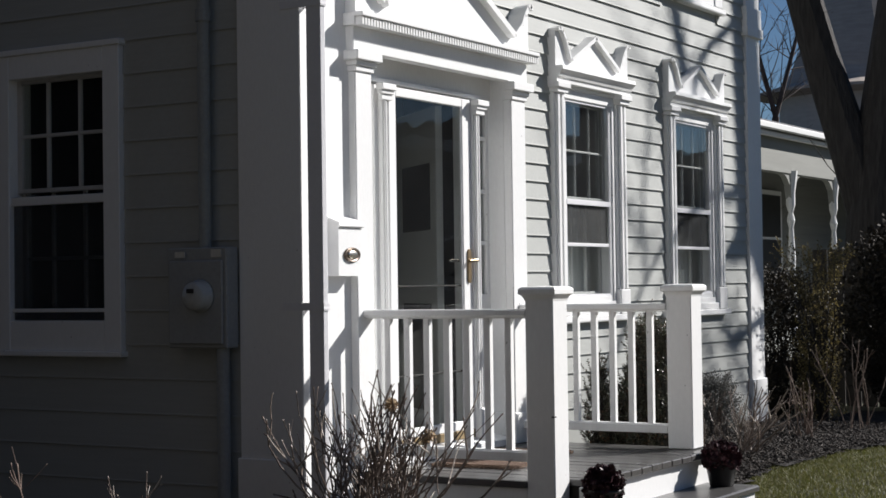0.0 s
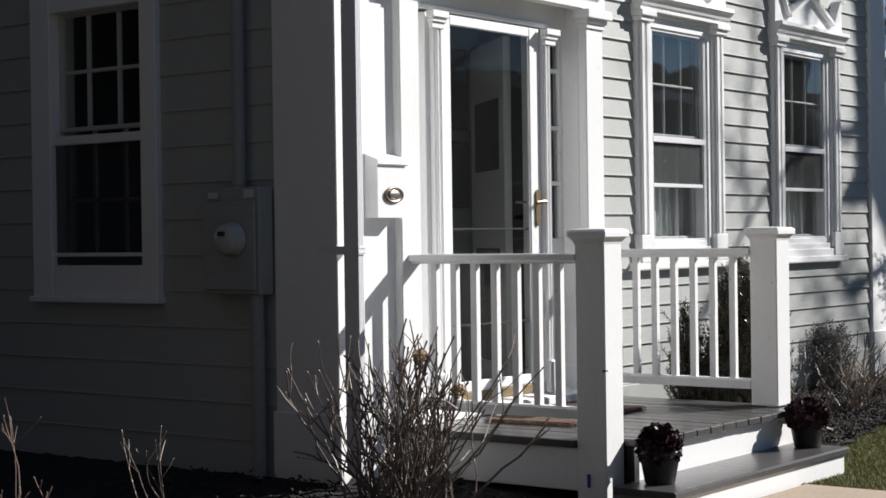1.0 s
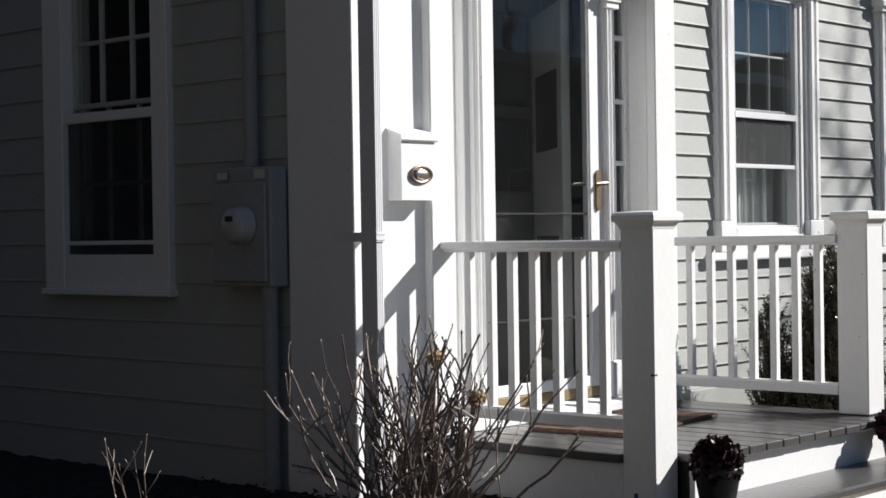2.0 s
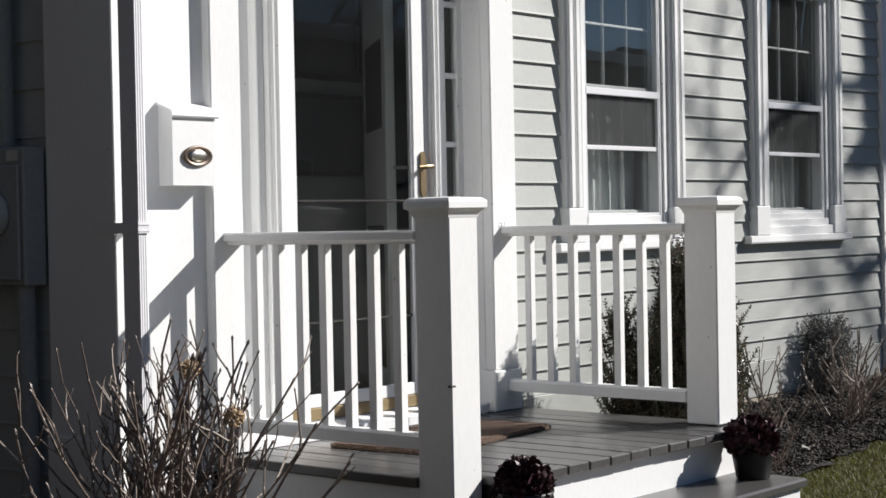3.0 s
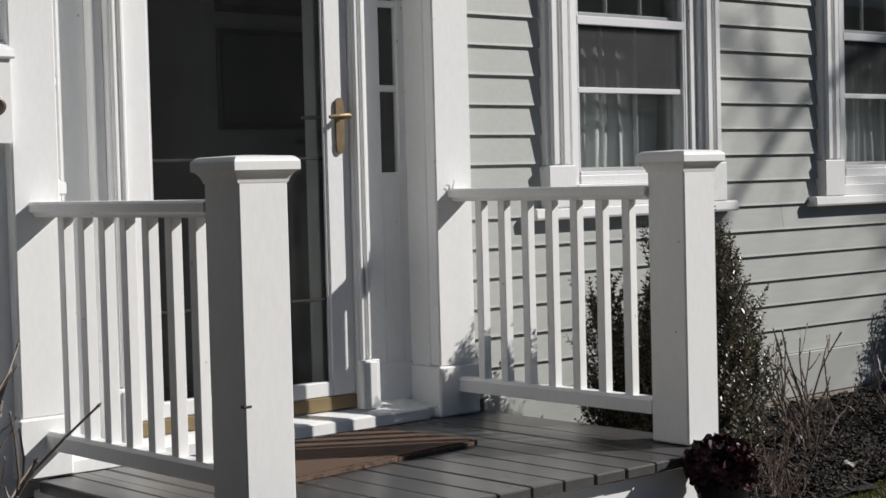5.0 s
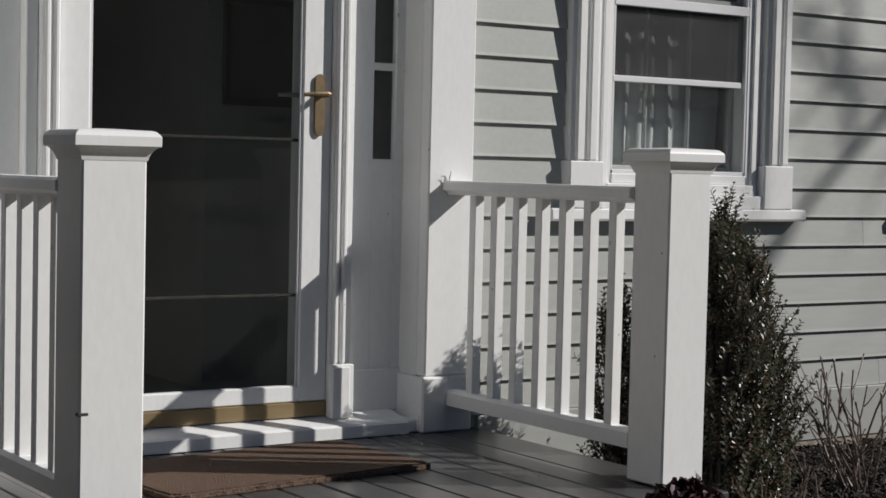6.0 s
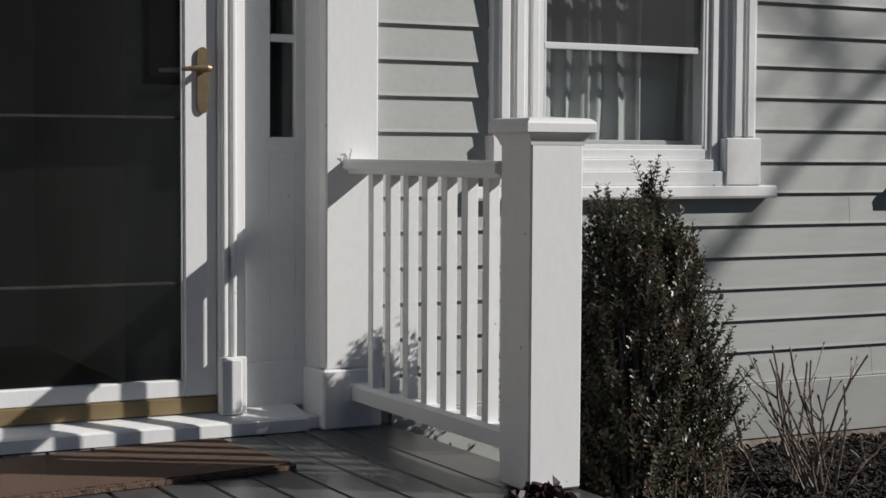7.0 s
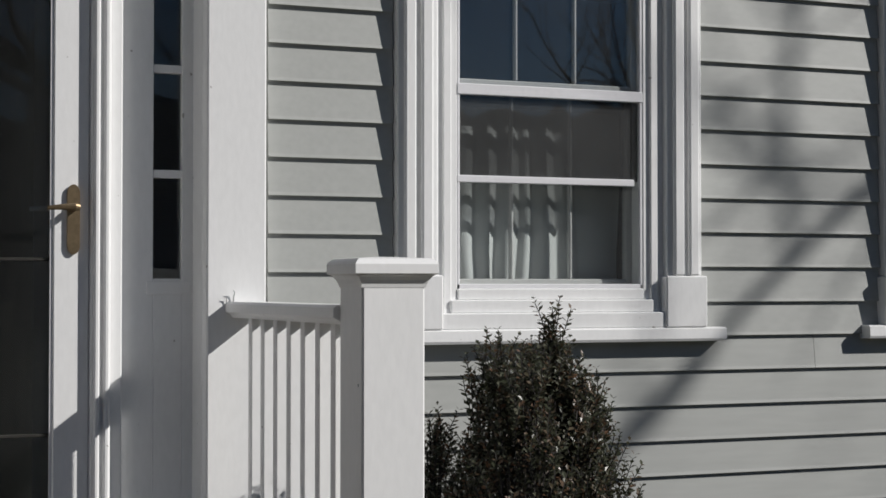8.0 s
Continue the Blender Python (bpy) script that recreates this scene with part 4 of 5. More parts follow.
def meter():
    t = thing("electric_meter", (-0.06, 0.56, 1.0), "grey utility meter box with round glass meter", "meter")
    part("cabinet", boxes((-0.095, 0.0, 0.382, 0.760, 1.01, 1.515), bev=0.006), METALGREY, t)
    part("cover", boxes((-0.110, -0.095, 0.400, 0.742, 1.03, 1.45), bev=0.006), METALGREY, t)
    for y in (0.445, 0.665):
        part("tag", boxes((-0.114, -0.1105, y - 0.032, y + 0.032, 1.465, 1.495) if y > 0.5 else (-0.1, -0.096, y - 0.032, y + 0.032, 1.465, 1.505), bev=0), PAPER, t, "small pale tag")
    bm = bmesh.new()
    lathe(bm, [(0.080, 0.0), (0.082, 0.016), (0.072, 0.020), (0.070, 0.066), (0.060, 0.078), (0.02, 0.083)], (0, 0), 28)
    bm.transform(pose(-0.110, 0.530, 1.272, 0, -90, 0))
    head = part("meter_head", bm, PALE, t, "round pale meter under glass", smooth=True)
    part("display", boxes((-0.1965, -0.1915, 0.512, 0.556, 1.286, 1.308), bev=0), DARKMARK, head)
    v, f = [], []
    tube_into(v, f, [(-0.045, 0.555, 1.51), (-0.045, 0.555, 2.7), (-0.045, 0.555, 5.9)], [0.032] * 3, 14)
    tube_into(v, f, [(-0.045, 0.555, 2.66), (-0.045, 0.555, 2.72)], [0.040] * 2, 14)
    quads("conduit", v, f, METALDARK, t, "dark grey conduit")
    v, f = [], []
    tube_into(v, f, [(-0.050, 0.445, 1.02), (-0.050, 0.445, 0.10)], [0.034] * 2, 14)
    quads("conduit", v, f, METALDARK, t, "dark grey conduit")


meter()


def doormat():
    t = thing("doormat", (1.4, -0.32, DZ), "worn brown coir doormat lying askew before the door", "doormat")
    m = pose(1.293, -0.409, DZ + 0.002, 0, 0, 6.9)
    rng = random.Random(4)

    def sheet(w, d, z0, z1, mat, name, wob):
        outline = []
        r = 0.03
        for cx, cy, a0 in ((w / 2 - r, d / 2 - r, 0), (-w / 2 + r, d / 2 - r, 90), (-w / 2 + r, -d / 2 + r, 180), (w / 2 - r, -d / 2 + r, 270)):
            outline += [(cx + r * math.cos(radians(a0 + 15 * k)), cy + r * math.sin(radians(a0 + 15 * k))) for k in range(7)]
        pts = []
        for (xa, ya), (xb, yb) in zip(outline, outline[1:] + outline[:1]):
            n = max(int(math.hypot(xb - xa, yb - ya) / 0.012), 1)
            pts += [(xa + (xb - xa) * k / n + rng.uniform(-wob, wob), ya + (yb - ya) * k / n + rng.uniform(-wob, wob)) for k in range(n)]
        bm = bmesh.new()
        lo = [bm.verts.new((x, y, z0)) for x, y in pts]
        hi = [bm.verts.new((x, y, z1 + rng.uniform(-0.001, 0.001))) for x, y in pts]
        top = bm.faces.new(hi)
        for k in range(len(pts)):
            j = (k + 1) % len(pts)
            bm.faces.new((lo[k], lo[j], hi[j], hi[k]))
        bmesh.ops.triangulate(bm, faces=[top])
        bm.transform(m)
        part(name, bm, mat, t)

    sheet(0.875, 0.490, 0.0, 0.012, COIR_EDGE, "border", 0.004)
    sheet(0.855, 0.470, 0.002, 0.0165, COIR, "mat", 0.003)


doormat()


def pot(x, y, seed, label, spread, height, low):
    t = thing("flower_pot", (x, y, 0.18), label, "flower pot", "step flower pots")
    bm = bmesh.new()
    lathe(bm, [(0.062, 0.181), (0.066, 0.185), (0.088, 0.305), (0.096, 0.307), (0.098, 0.328), (0.090, 0.330), (0.082, 0.318), (0.05, 0.316)], (x, y), 24)
    part("pot", bm, POT, t, smooth=True)
    rng = random.Random(seed)
    v, f = [], []
    for _ in range(640):
        a, u = rng.uniform(0, 6.283), rng.random()
        ph = math.acos(1 - 1.55 * u)
        c = Vector((x + spread * math.sin(ph) * math.cos(a), y + spread * math.sin(ph) * math.sin(a), low + height * max(math.cos(ph), -0.55)))
        c += Vector((rng.gauss(0, 0.008), rng.gauss(0, 0.008), rng.gauss(0, 0.008)))
        m = Matrix.Translation(c) @ pose(0, 0, 0, rng.uniform(-70, 70), rng.uniform(-70, 70), rng.uniform(0, 360))
        s, k = len(v), rng.uniform(0.012, 0.024)
        ring = []
        for j in range(7):
            b = 2 * math.pi * j / 7
            ring.append(tuple(m @ Vector((k * math.cos(b), k * 0.8 * math.sin(b), 0.25 * k * math.sin(3 * b + seed)))))
        v += ring + [tuple(m @ Vector((0, 0, -0.3 * k)))]
        f += [(s + j, s + (j + 1) % 7, s + 7) for j in range(7)]
    quads("foliage", v, f, KALE, t, "ruffled dark purple foliage", "stuff")


pot(0.598, -1.335, 1, "black plastic pot of dark purple ornamental kale", 0.084, 0.086, 0.338)
pot(2.06, -1.35, 2, "black plastic pot of spreading dark purple plants", 0.092, 0.078, 0.335)


# ---- plants ----
def twig_bush(name, base, seed, count, spread, height, mat, label, heads=(), thick=0.006, group="bare shrubs", fork=0.7, lean=(0, 0), bend=0.085, crown=0.05):
    """Bare canes that fan out from a crown and kink from node to node; spurs with knobby buds stand on their upper half."""
    rng = random.Random(seed)
    x, y = base
    z = ground_z(x, y)
    t = thing(name, (x, y, z), label, "shrub", group)

    def cane(v, f, foot, way, length, r, steps, thin):
        pts = wander(rng, foot, way, length, steps, bend, 0.03 + 0.35 * max(bend - 0.1, 0))
        tube_into(v, f, pts, [r * (1 - thin * k / steps) for k in range(steps + 1)], 6)
        for k in range(2, steps + 1):
            d = (pts[k] - pts[k - 1]).normalized()
            q = r * 1.28 * (1 - thin * k / steps)
            tube_into(v, f, [pts[k] - d * 0.006, pts[k], pts[k] + d * 0.007], [q * 0.8, q, q * 0.75], 5)
        return pts

    def bud(v, f, p, d, r):
        tube_into(v, f, [p, p + d * r * 1.6, p + d * r * 3.6], [r * 0.9, r * 1.25, r * 0.25], 5)

    for _ in range(count):
        v, f = [], []
        a, u = rng.uniform(0, 6.283), rng.random() ** 0.7
        h = height * rng.uniform(0.55, 1.0)
        fx, fy = rng.gauss(0, crown), rng.gauss(0, crown)
        foot = (x + fx, y + fy, z - 0.01)
        d = Vector((spread * u * math.cos(a) / height + lean[0], spread * u * math.sin(a) / height + lean[1], 1.0))
        r = thick * rng.uniform(0.6, 1.15)
        n = rng.choice((6, 7, 8))
        pts = cane(v, f, foot, d, h, r, n, 0.42)
        bud(v, f, pts[-1], (pts[-1] - pts[-2]).normalized(), r * 0.75)
        for _ in range(rng.choice((1, 2, 2, 3, 4)) if rng.random() < fork else 0):
            k = rng.randrange(n // 2 - 1, n)
            ax = (pts[k + 1] - pts[k]).normalized()
            side = Vector((rng.uniform(-1, 1), rng.uniform(-1, 1), rng.uniform(-0.15, 0.3)))
            p2 = wander(rng, pts[k], ax * 0.8 + side, h * rng.uniform(0.10, 0.32), 4, bend * 0.7, 0.10)
            q = r * 0.68
            tube_into(v, f, p2, [q, q * 0.92, q * 0.85, q * 0.75, q * 0.62], 5)
            for j in (2, 4):
                bud(v, f, p2[j], (p2[j] - p2[j - 1]).normalized() + Vector((rng.gauss(0, 0.4), rng.gauss(0, 0.4), 0.2)), q * 0.8)
            if rng.random() < 0.35:
                p3 = wander(rng, p2[2], (p2[3] - p2[2]).normalized() + Vector((rng.uniform(-0.9, 0.9), rng.uniform(-0.9, 0.9), 0.1)), h * 0.1, 2, bend * 0.5, 0.1)
                tube_into(v, f, p3, [q * 0.7, q * 0.6, q * 0.45], 4)
                bud(v, f, p3[-1], (p3[-1] - p3[-2]).normalized(), q * 0.6)
        quads("stem", v, f, mat, t)
    for c in heads:
        hv, hf = [], []
        for _ in range(190):
            n = Vector((rng.gauss(0, 1), rng.gauss(0, 1), rng.gauss(0, 0.9))).normalized() * rng.uniform(0.012, 0.036)
            m = Matrix.Translation(Vector(c) + n) @ pose(0, 0, 0, rng.uniform(0, 360), rng.uniform(0, 360), 0)
            s, k = len(hv), rng.uniform(0.005, 0.011)
            hv += [tuple(m @ Vector(p)) for p in ((-k, 0, 0), (0, -k * 0.7, 0.003), (k, 0, 0), (0, k * 0.7, 0.004))]
            hf.append((s, s + 1, s + 2, s + 3))
        quads("flower_head", hv, hf, HEAD, t, "dried tan flower head")
        sv, sf = [], []
        tube_into(sv, sf, [(x + (c[0] - x) * 0.25, y + (c[1] - y) * 0.25, z), (x + (c[0] - x) * 0.8, y + (c[1] - y) * 0.8, z + (c[2] - z) * 0.6), c], [0.006, 0.005, 0.004], 5)
        quads("stem", sv, sf, mat, t)
    return t


twig_bush("hydrangea", (-0.24, -0.575), 3, 90, 0.60, 0.87, TWIG, "bare hydrangea with kinked brown stems and dried flower heads", heads=((-0.263, -0.692, 0.77), (-0.256, -0.882, 0.631)), thick=0.0058, fork=1.0, bend=0.32, crown=0.12)
twig_bush("hydrangea", (-0.90, 0.22), 8, 6, 0.50, 0.72, TWIG, "few bare pale stems in the shade by the wall", thick=0.0042, bend=0.14)
twig_bush("hydrangea", (-1.75, 0.10), 9, 7, 0.28, 0.60, REDTWIG, "thin bare stems beside the shaded side wall", thick=0.0042, bend=0.14)
twig_bush("shrub", (3.57, -0.57), 21, 22, 0.50, 0.56, TWIG, "small leafless shrub in the mulch by the wall", thick=0.0052, bend=0.2)
twig_bush("shrub", (4.34, -0.58), 22, 26, 0.85, 0.60, TWIG, "spreading leafless shrub with pale brown stems", thick=0.0064, bend=0.2, fork=0.9)
twig_bush("shrub", (2.78, -0.95), 23, 26, 0.26, 0.30, REDTWIG, "low tangle of reddish bare twigs beside the post", thick=0.003)
twig_bush("shrub", (5.55, -0.62), 24, 13, 0.40, 0.62, REDTWIG, "leafless brown shrub near the far corner", thick=0.006, bend=0.16)
twig_bush("shrub", (6.6, -0.75), 25, 9, 0.40, 0.80, REDTWIG, "leafless brown shrub past the far corner", thick=0.006, bend=0.16)


def leafy_shrub(name, base, label, mat, count, shape, leaf, seed, stem_mat=BARK, category="shrub"):
    """A crown of many small leaves round real stems; shape gives the radius at a height from 0 to 1."""
    rng = random.Random(seed)
    x, y, h = base
    z = ground_z(x, y)
    t = thing(name, (x, y, z), label, category)
    v, f = [], []
    tips = []
    for _ in range(70):
        a = rng.uniform(0, 6.283)
        u = rng.uniform(0.25, 1.0)
        r = shape(u) * rng.uniform(0.5, 1.0)
        end = Vector((x + r * math.cos(a), y + r * math.sin(a), z + h * u))
        foot = Vector((x + rng.gauss(0, 0.03), y + rng.gauss(0, 0.03), z))
        midp = foot.lerp(end, 0.55) + Vector((rng.gauss(0, 0.02), rng.gauss(0, 0.02), 0.06))
        tube_into(v, f, [foot, midp, end], [0.007, 0.005, 0.002], 4)
        tips.append((midp, end))
    quads("branchwork", v, f, stem_mat, t, "", "stuff")
    v, f = [], []
    sprays = count // 14
    for _ in range(sprays):
        a, u = rng.uniform(0, 6.283), rng.random() ** 0.85
        bulge = 1 + 0.16 * math.sin(3 * a + 9 * u) + 0.10 * math.sin(7 * a - 15 * u)
        r = shape(u) * bulge * rng.uniform(0.35, 1.05) ** 0.6
        p = Vector((x + r * math.cos(a), y + r * math.sin(a), z + h * u * rng.uniform(0.97, 1.02)))
        d = Vector((math.cos(a) * 0.55, math.sin(a) * 0.55, 1.0)) + Vector((rng.gauss(0, 0.3), rng.gauss(0, 0.3), rng.gauss(0, 0.2)))
        d.normalize()
        n = 14
        for k in range(n):
            c = p + d * (k * leaf * 0.55)
            side = Vector((rng.gauss(0, 1), rng.gauss(0, 1), rng.gauss(0, 0.6))).normalized()
            tip = (side * 0.9 + d * 0.7).normalized() * leaf * rng.uniform(0.7, 1.25)
            w = tip.cross(Vector((rng.gauss(0, 1), rng.gauss(0, 1), rng.gauss(0, 1)))).normalized() * leaf * 0.26
            s = len(v)
            v += [tuple(c), tuple(c + tip * 0.5 + w), tuple(c + tip), tuple(c + tip * 0.5 - w)]
            f.append((s, s + 1, s + 2, s + 3))
    quads("crown", v, f, mat, t, "", "stuff")
    return t


def boxwood(base, spires, label, seed, shoots, shape):
    """Leafy shoots, each a thin stem with pairs of small leaves, round a dark twiggy heart; spires are (x, y, height, radius)."""
    rng = random.Random(seed)
    x, y = base
    z = ground_z(x, y)
    t = thing("boxwood", (x, y, z), label, "shrub", "boxwood shrubs")
    sv, sf, v, f = [], [], [], []

    def leaf(c, way, up, size):
        w = way.cross(up).normalized() * size * 0.30
        b = up * size * 0.10
        s = len(v)
        v.extend((tuple(c), tuple(c + way * size * 0.5 + w + b), tuple(c + way * size), tuple(c + way * size * 0.5 - w + b)))
        f.append((s, s + 1, s + 2, s + 3))

    def shoot(p, d, length, size):
        n = max(int(length / 0.0125), 3)
        pts = wander(rng, p, d, length, n, 0.13, 0.05)
        tube_into(sv, sf, pts[::2], [0.0022 - 0.0015 * k / n for k in range(len(pts[::2]))], 3)
        turn = rng.uniform(0, 6.283)
        for k in range(1, n + 1):
            ax = (pts[k] - pts[k - 1]).normalized()
            s1 = ax.cross(Vector((0.3, 0.2, 0.9)) if abs(ax.z) < 0.9 else Vector((1, 0, 0))).normalized()
            s2 = ax.cross(s1)
            a = turn + k * 1.57 + rng.gauss(0, 0.3)
            q = s1 * math.cos(a) + s2 * math.sin(a)
            g = size * rng.uniform(0.7, 1.15) * (1.0 if k < n - 1 else 0.75)
            for sign in (1, -1):
                leaf(pts[k], (q * sign + ax * rng.uniform(0.4, 0.9)).normalized(), ax, g)

    for cx, cy, h, radius, share in spires:
        for _ in range(int(shoots * share)):
            a, u = rng.uniform(0, 6.283), rng.random() ** 0.9
            out = rng.uniform(0.15, 1.0) ** 0.5
            r = radius * shape(u) * out * (1 + 0.14 * math.sin(3 * a + 8 * u + seed))
            p = Vector((cx + r * math.cos(a), cy + r * math.sin(a), z + 0.03 + (h - 0.12) * u))
            d = Vector((math.cos(a) * 0.75 * (1.15 - u) + rng.gauss(0, 0.25), math.sin(a) * 0.75 * (1.15 - u) + rng.gauss(0, 0.25), 1.0))
            shoot(p, d, rng.uniform(0.07, 0.16), 0.023)
        for _ in range(60):
            a, u = rng.uniform(0, 6.283), rng.uniform(0.2, 0.95)
            r = radius * shape(u) * rng.uniform(0.3, 0.9)
            tube_into(sv, sf, [(cx + rng.gauss(0, 0.02), cy + rng.gauss(0, 0.02), z), (cx + 0.5 * r * math.cos(a), cy + 0.5 * r * math.sin(a), z + h * u * 0.6), (cx + r * math.cos(a), cy + r * math.sin(a), z + h * u)], [0.006, 0.004, 0.002], 4)
    quads("branchwork", sv, sf, BARK, t, "", "stuff")
    quads("crown", v, f, LEAF, t, "", "stuff")


boxwood((2.88, -0.57), ((2.87, -0.58, 0.96, 0.205, 0.46), (2.73, -0.58, 0.97, 0.125, 0.20), (2.975, -0.58, 0.89, 0.165, 0.32), (2.915, -0.54, 1.065, 0.075, 0.10), (2.74, -0.74, 0.97, 0.12, 0.20), (2.88, -0.57, 0.64, 0.25, 0.42)), "dark upright boxwood with bronze winter leaves", 31, 1500, lambda u: (0.85 + 0.30 * u) if u < 0.45 else max(0.98 * (1 - ((u - 0.45) / 0.60) ** 1.9), 0.14))
boxwood((2.66, -0.32), ((2.66, -0.32, 0.74, 0.075, 0.55), (2.72, -0.36, 0.60, 0.10, 0.45)), "small sparse boxwood behind the railing", 32, 300, lambda u: 0.25 + 1.6 * u if u < 0.45 else max(1 - ((u - 0.45) / 0.6) ** 2, 0.1))
leafy_shrub("evergreen", (5.10, -0.11, 0.40), "small grey evergreen shrub against the wall", GREYLEAF, 8000, lambda u: 0.155 - 0.10 * u ** 1.6, 0.016, 33, TWIG)
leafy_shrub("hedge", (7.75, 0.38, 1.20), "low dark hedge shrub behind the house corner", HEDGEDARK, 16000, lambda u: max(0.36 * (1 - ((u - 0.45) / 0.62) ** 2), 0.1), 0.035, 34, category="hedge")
leafy_shrub("hedge", (6.98, -0.27, 1.42), "upright shrub with small leaves in sunlit yellow colours", HEDGELEAF, 6000, lambda u: 0.11 + 0.55 * max(u - 0.70, 0.0), 0.026, 36, category="hedge")
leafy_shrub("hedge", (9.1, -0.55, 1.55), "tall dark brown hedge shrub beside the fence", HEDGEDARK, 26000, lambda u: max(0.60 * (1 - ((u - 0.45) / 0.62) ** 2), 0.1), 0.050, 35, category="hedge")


def debris():
    t = thing("fallen_leaf", (3.425, -0.87, ground_z(3.4, -0.87)), "single pale curled leaf lying on the mulch", "leaf")
    bm = bmesh.new()
    g = [[bm.verts.new((3.385 + 0.085 * i / 6, -0.885 + 0.035 * j / 3, ground_z(3.4, -0.87) + 0.042 + 0.012 * math.sin(i) * (j - 1.5) / 1.5)) for j in range(4)] for i in range(7)]
    for i in range(6):
        for j in range(3):
            bm.faces.new((g[i][j], g[i + 1][j], g[i + 1][j + 1], g[i][j + 1]))
    bmesh.ops.solidify(bm, geom=bm.faces[:], thickness=0.002)
    part("blade", bm, PAPER, t)


debris()


# ---- trees ----
def tree(name, limbs, label, mat, twigs, seed, twig_len=1.1, twig_r=0.011, sides=9):
    """limbs: rows of points and radii; twigs grow from the thinner limbs."""
    rng = random.Random(seed)
    t = thing(name, limbs[0][0][0], label, "tree")
    v, f = [], []
    tube_into(v, f, limbs[0][0], limbs[0][1], 14)
    quads("trunk", v, f, mat, t)
    tv, tf = [], []
    for pts, radii in limbs[1:]:
        v, f = [], []
        tube_into(v, f, pts, radii, sides)
        quads("limb", v, f, mat, t)
        for _ in range(twigs):
            k = rng.randrange(0, len(pts) - 1)
            p = Vector(pts[k]).lerp(Vector(pts[k + 1]), rng.random())
            d = (Vector(pts[k + 1]) - Vector(pts[k])).normalized() * 0.7 + Vector((rng.gauss(0, 0.6), rng.gauss(0, 0.6), rng.gauss(0.25, 0.5)))
            L = twig_len * rng.uniform(0.5, 1.2)
            q = wander(rng, p, d, L, 6, 0.2, 0.03)
            tube_into(tv, tf, q, [twig_r * (1 - 0.8 * j / 6) for j in range(7)], 4)
            for _ in range(4):
                j = rng.randrange(1, 6)
                d3 = (q[j + 1] - q[j]).normalized() + Vector((rng.gauss(0, 0.7), rng.gauss(0, 0.7), rng.gauss(0.2, 0.5)))
                q3 = wander(rng, q[j], d3, L * rng.uniform(0.25, 0.5), 4, 0.25, 0.03)
                tube_into(tv, tf, q3, [twig_r * 0.5 * (1 - 0.75 * i / 4) for i in range(5)], 3)
    quads("branchwork", tv, tf, mat, t, "", "stuff")
    return t


# the street tree by the fence, close behind the hedge
tree("tree", [
    ([(11.08, 0.44, -0.1), (11.03, 0.44, 1.3), (11.08, 0.40, 2.3), (11.2, 0.28, 3.4), (11.3, 0.05, 5.0), (11.4, -0.15, 8.0)], [0.46, 0.34, 0.31, 0.28, 0.25, 0.15]),
    ([(11.08, 0.44, 1.8), (10.98, 0.66, 2.7), (10.93, 0.92, 3.6), (10.83, 1.16, 4.6), (10.68, 1.55, 6.5)], [0.25, 0.23, 0.21, 0.19, 0.12]),
    ([(11.3, 0.05, 5.0), (11.7, -0.5, 6.2), (12.0, -1.2, 7.5)], [0.15, 0.12, 0.06]),
], "large dark bare street tree with a forked trunk", BARK, 10, 41)
tree("tree", [
    ([(19.5, 4.6, -0.1), (19.55, 4.6, 2.0), (19.5, 4.55, 4.0)], [0.12, 0.09, 0.06]),
    ([(19.5, 4.55, 4.0), (19.3, 4.8, 5.2), (18.9, 5.2, 6.6)], [0.045, 0.03, 0.015]),
    ([(19.5, 4.55, 3.2), (19.0, 5.0, 4.3), (18.2, 5.6, 5.6)], [0.045, 0.03, 0.015]),
    ([(19.5, 4.55, 4.0), (20.0, 4.3, 5.5), (20.4, 4.2, 7.0)], [0.045, 0.03, 0.015]),
], "slender bare tree in front of the neighbouring house", BARKFAR, 34, 42, 1.2, 0.011)


def at(x, z, y):
    k = y / SUN.y
    return (x + SUN.x * k, y, z + SUN.z * k)


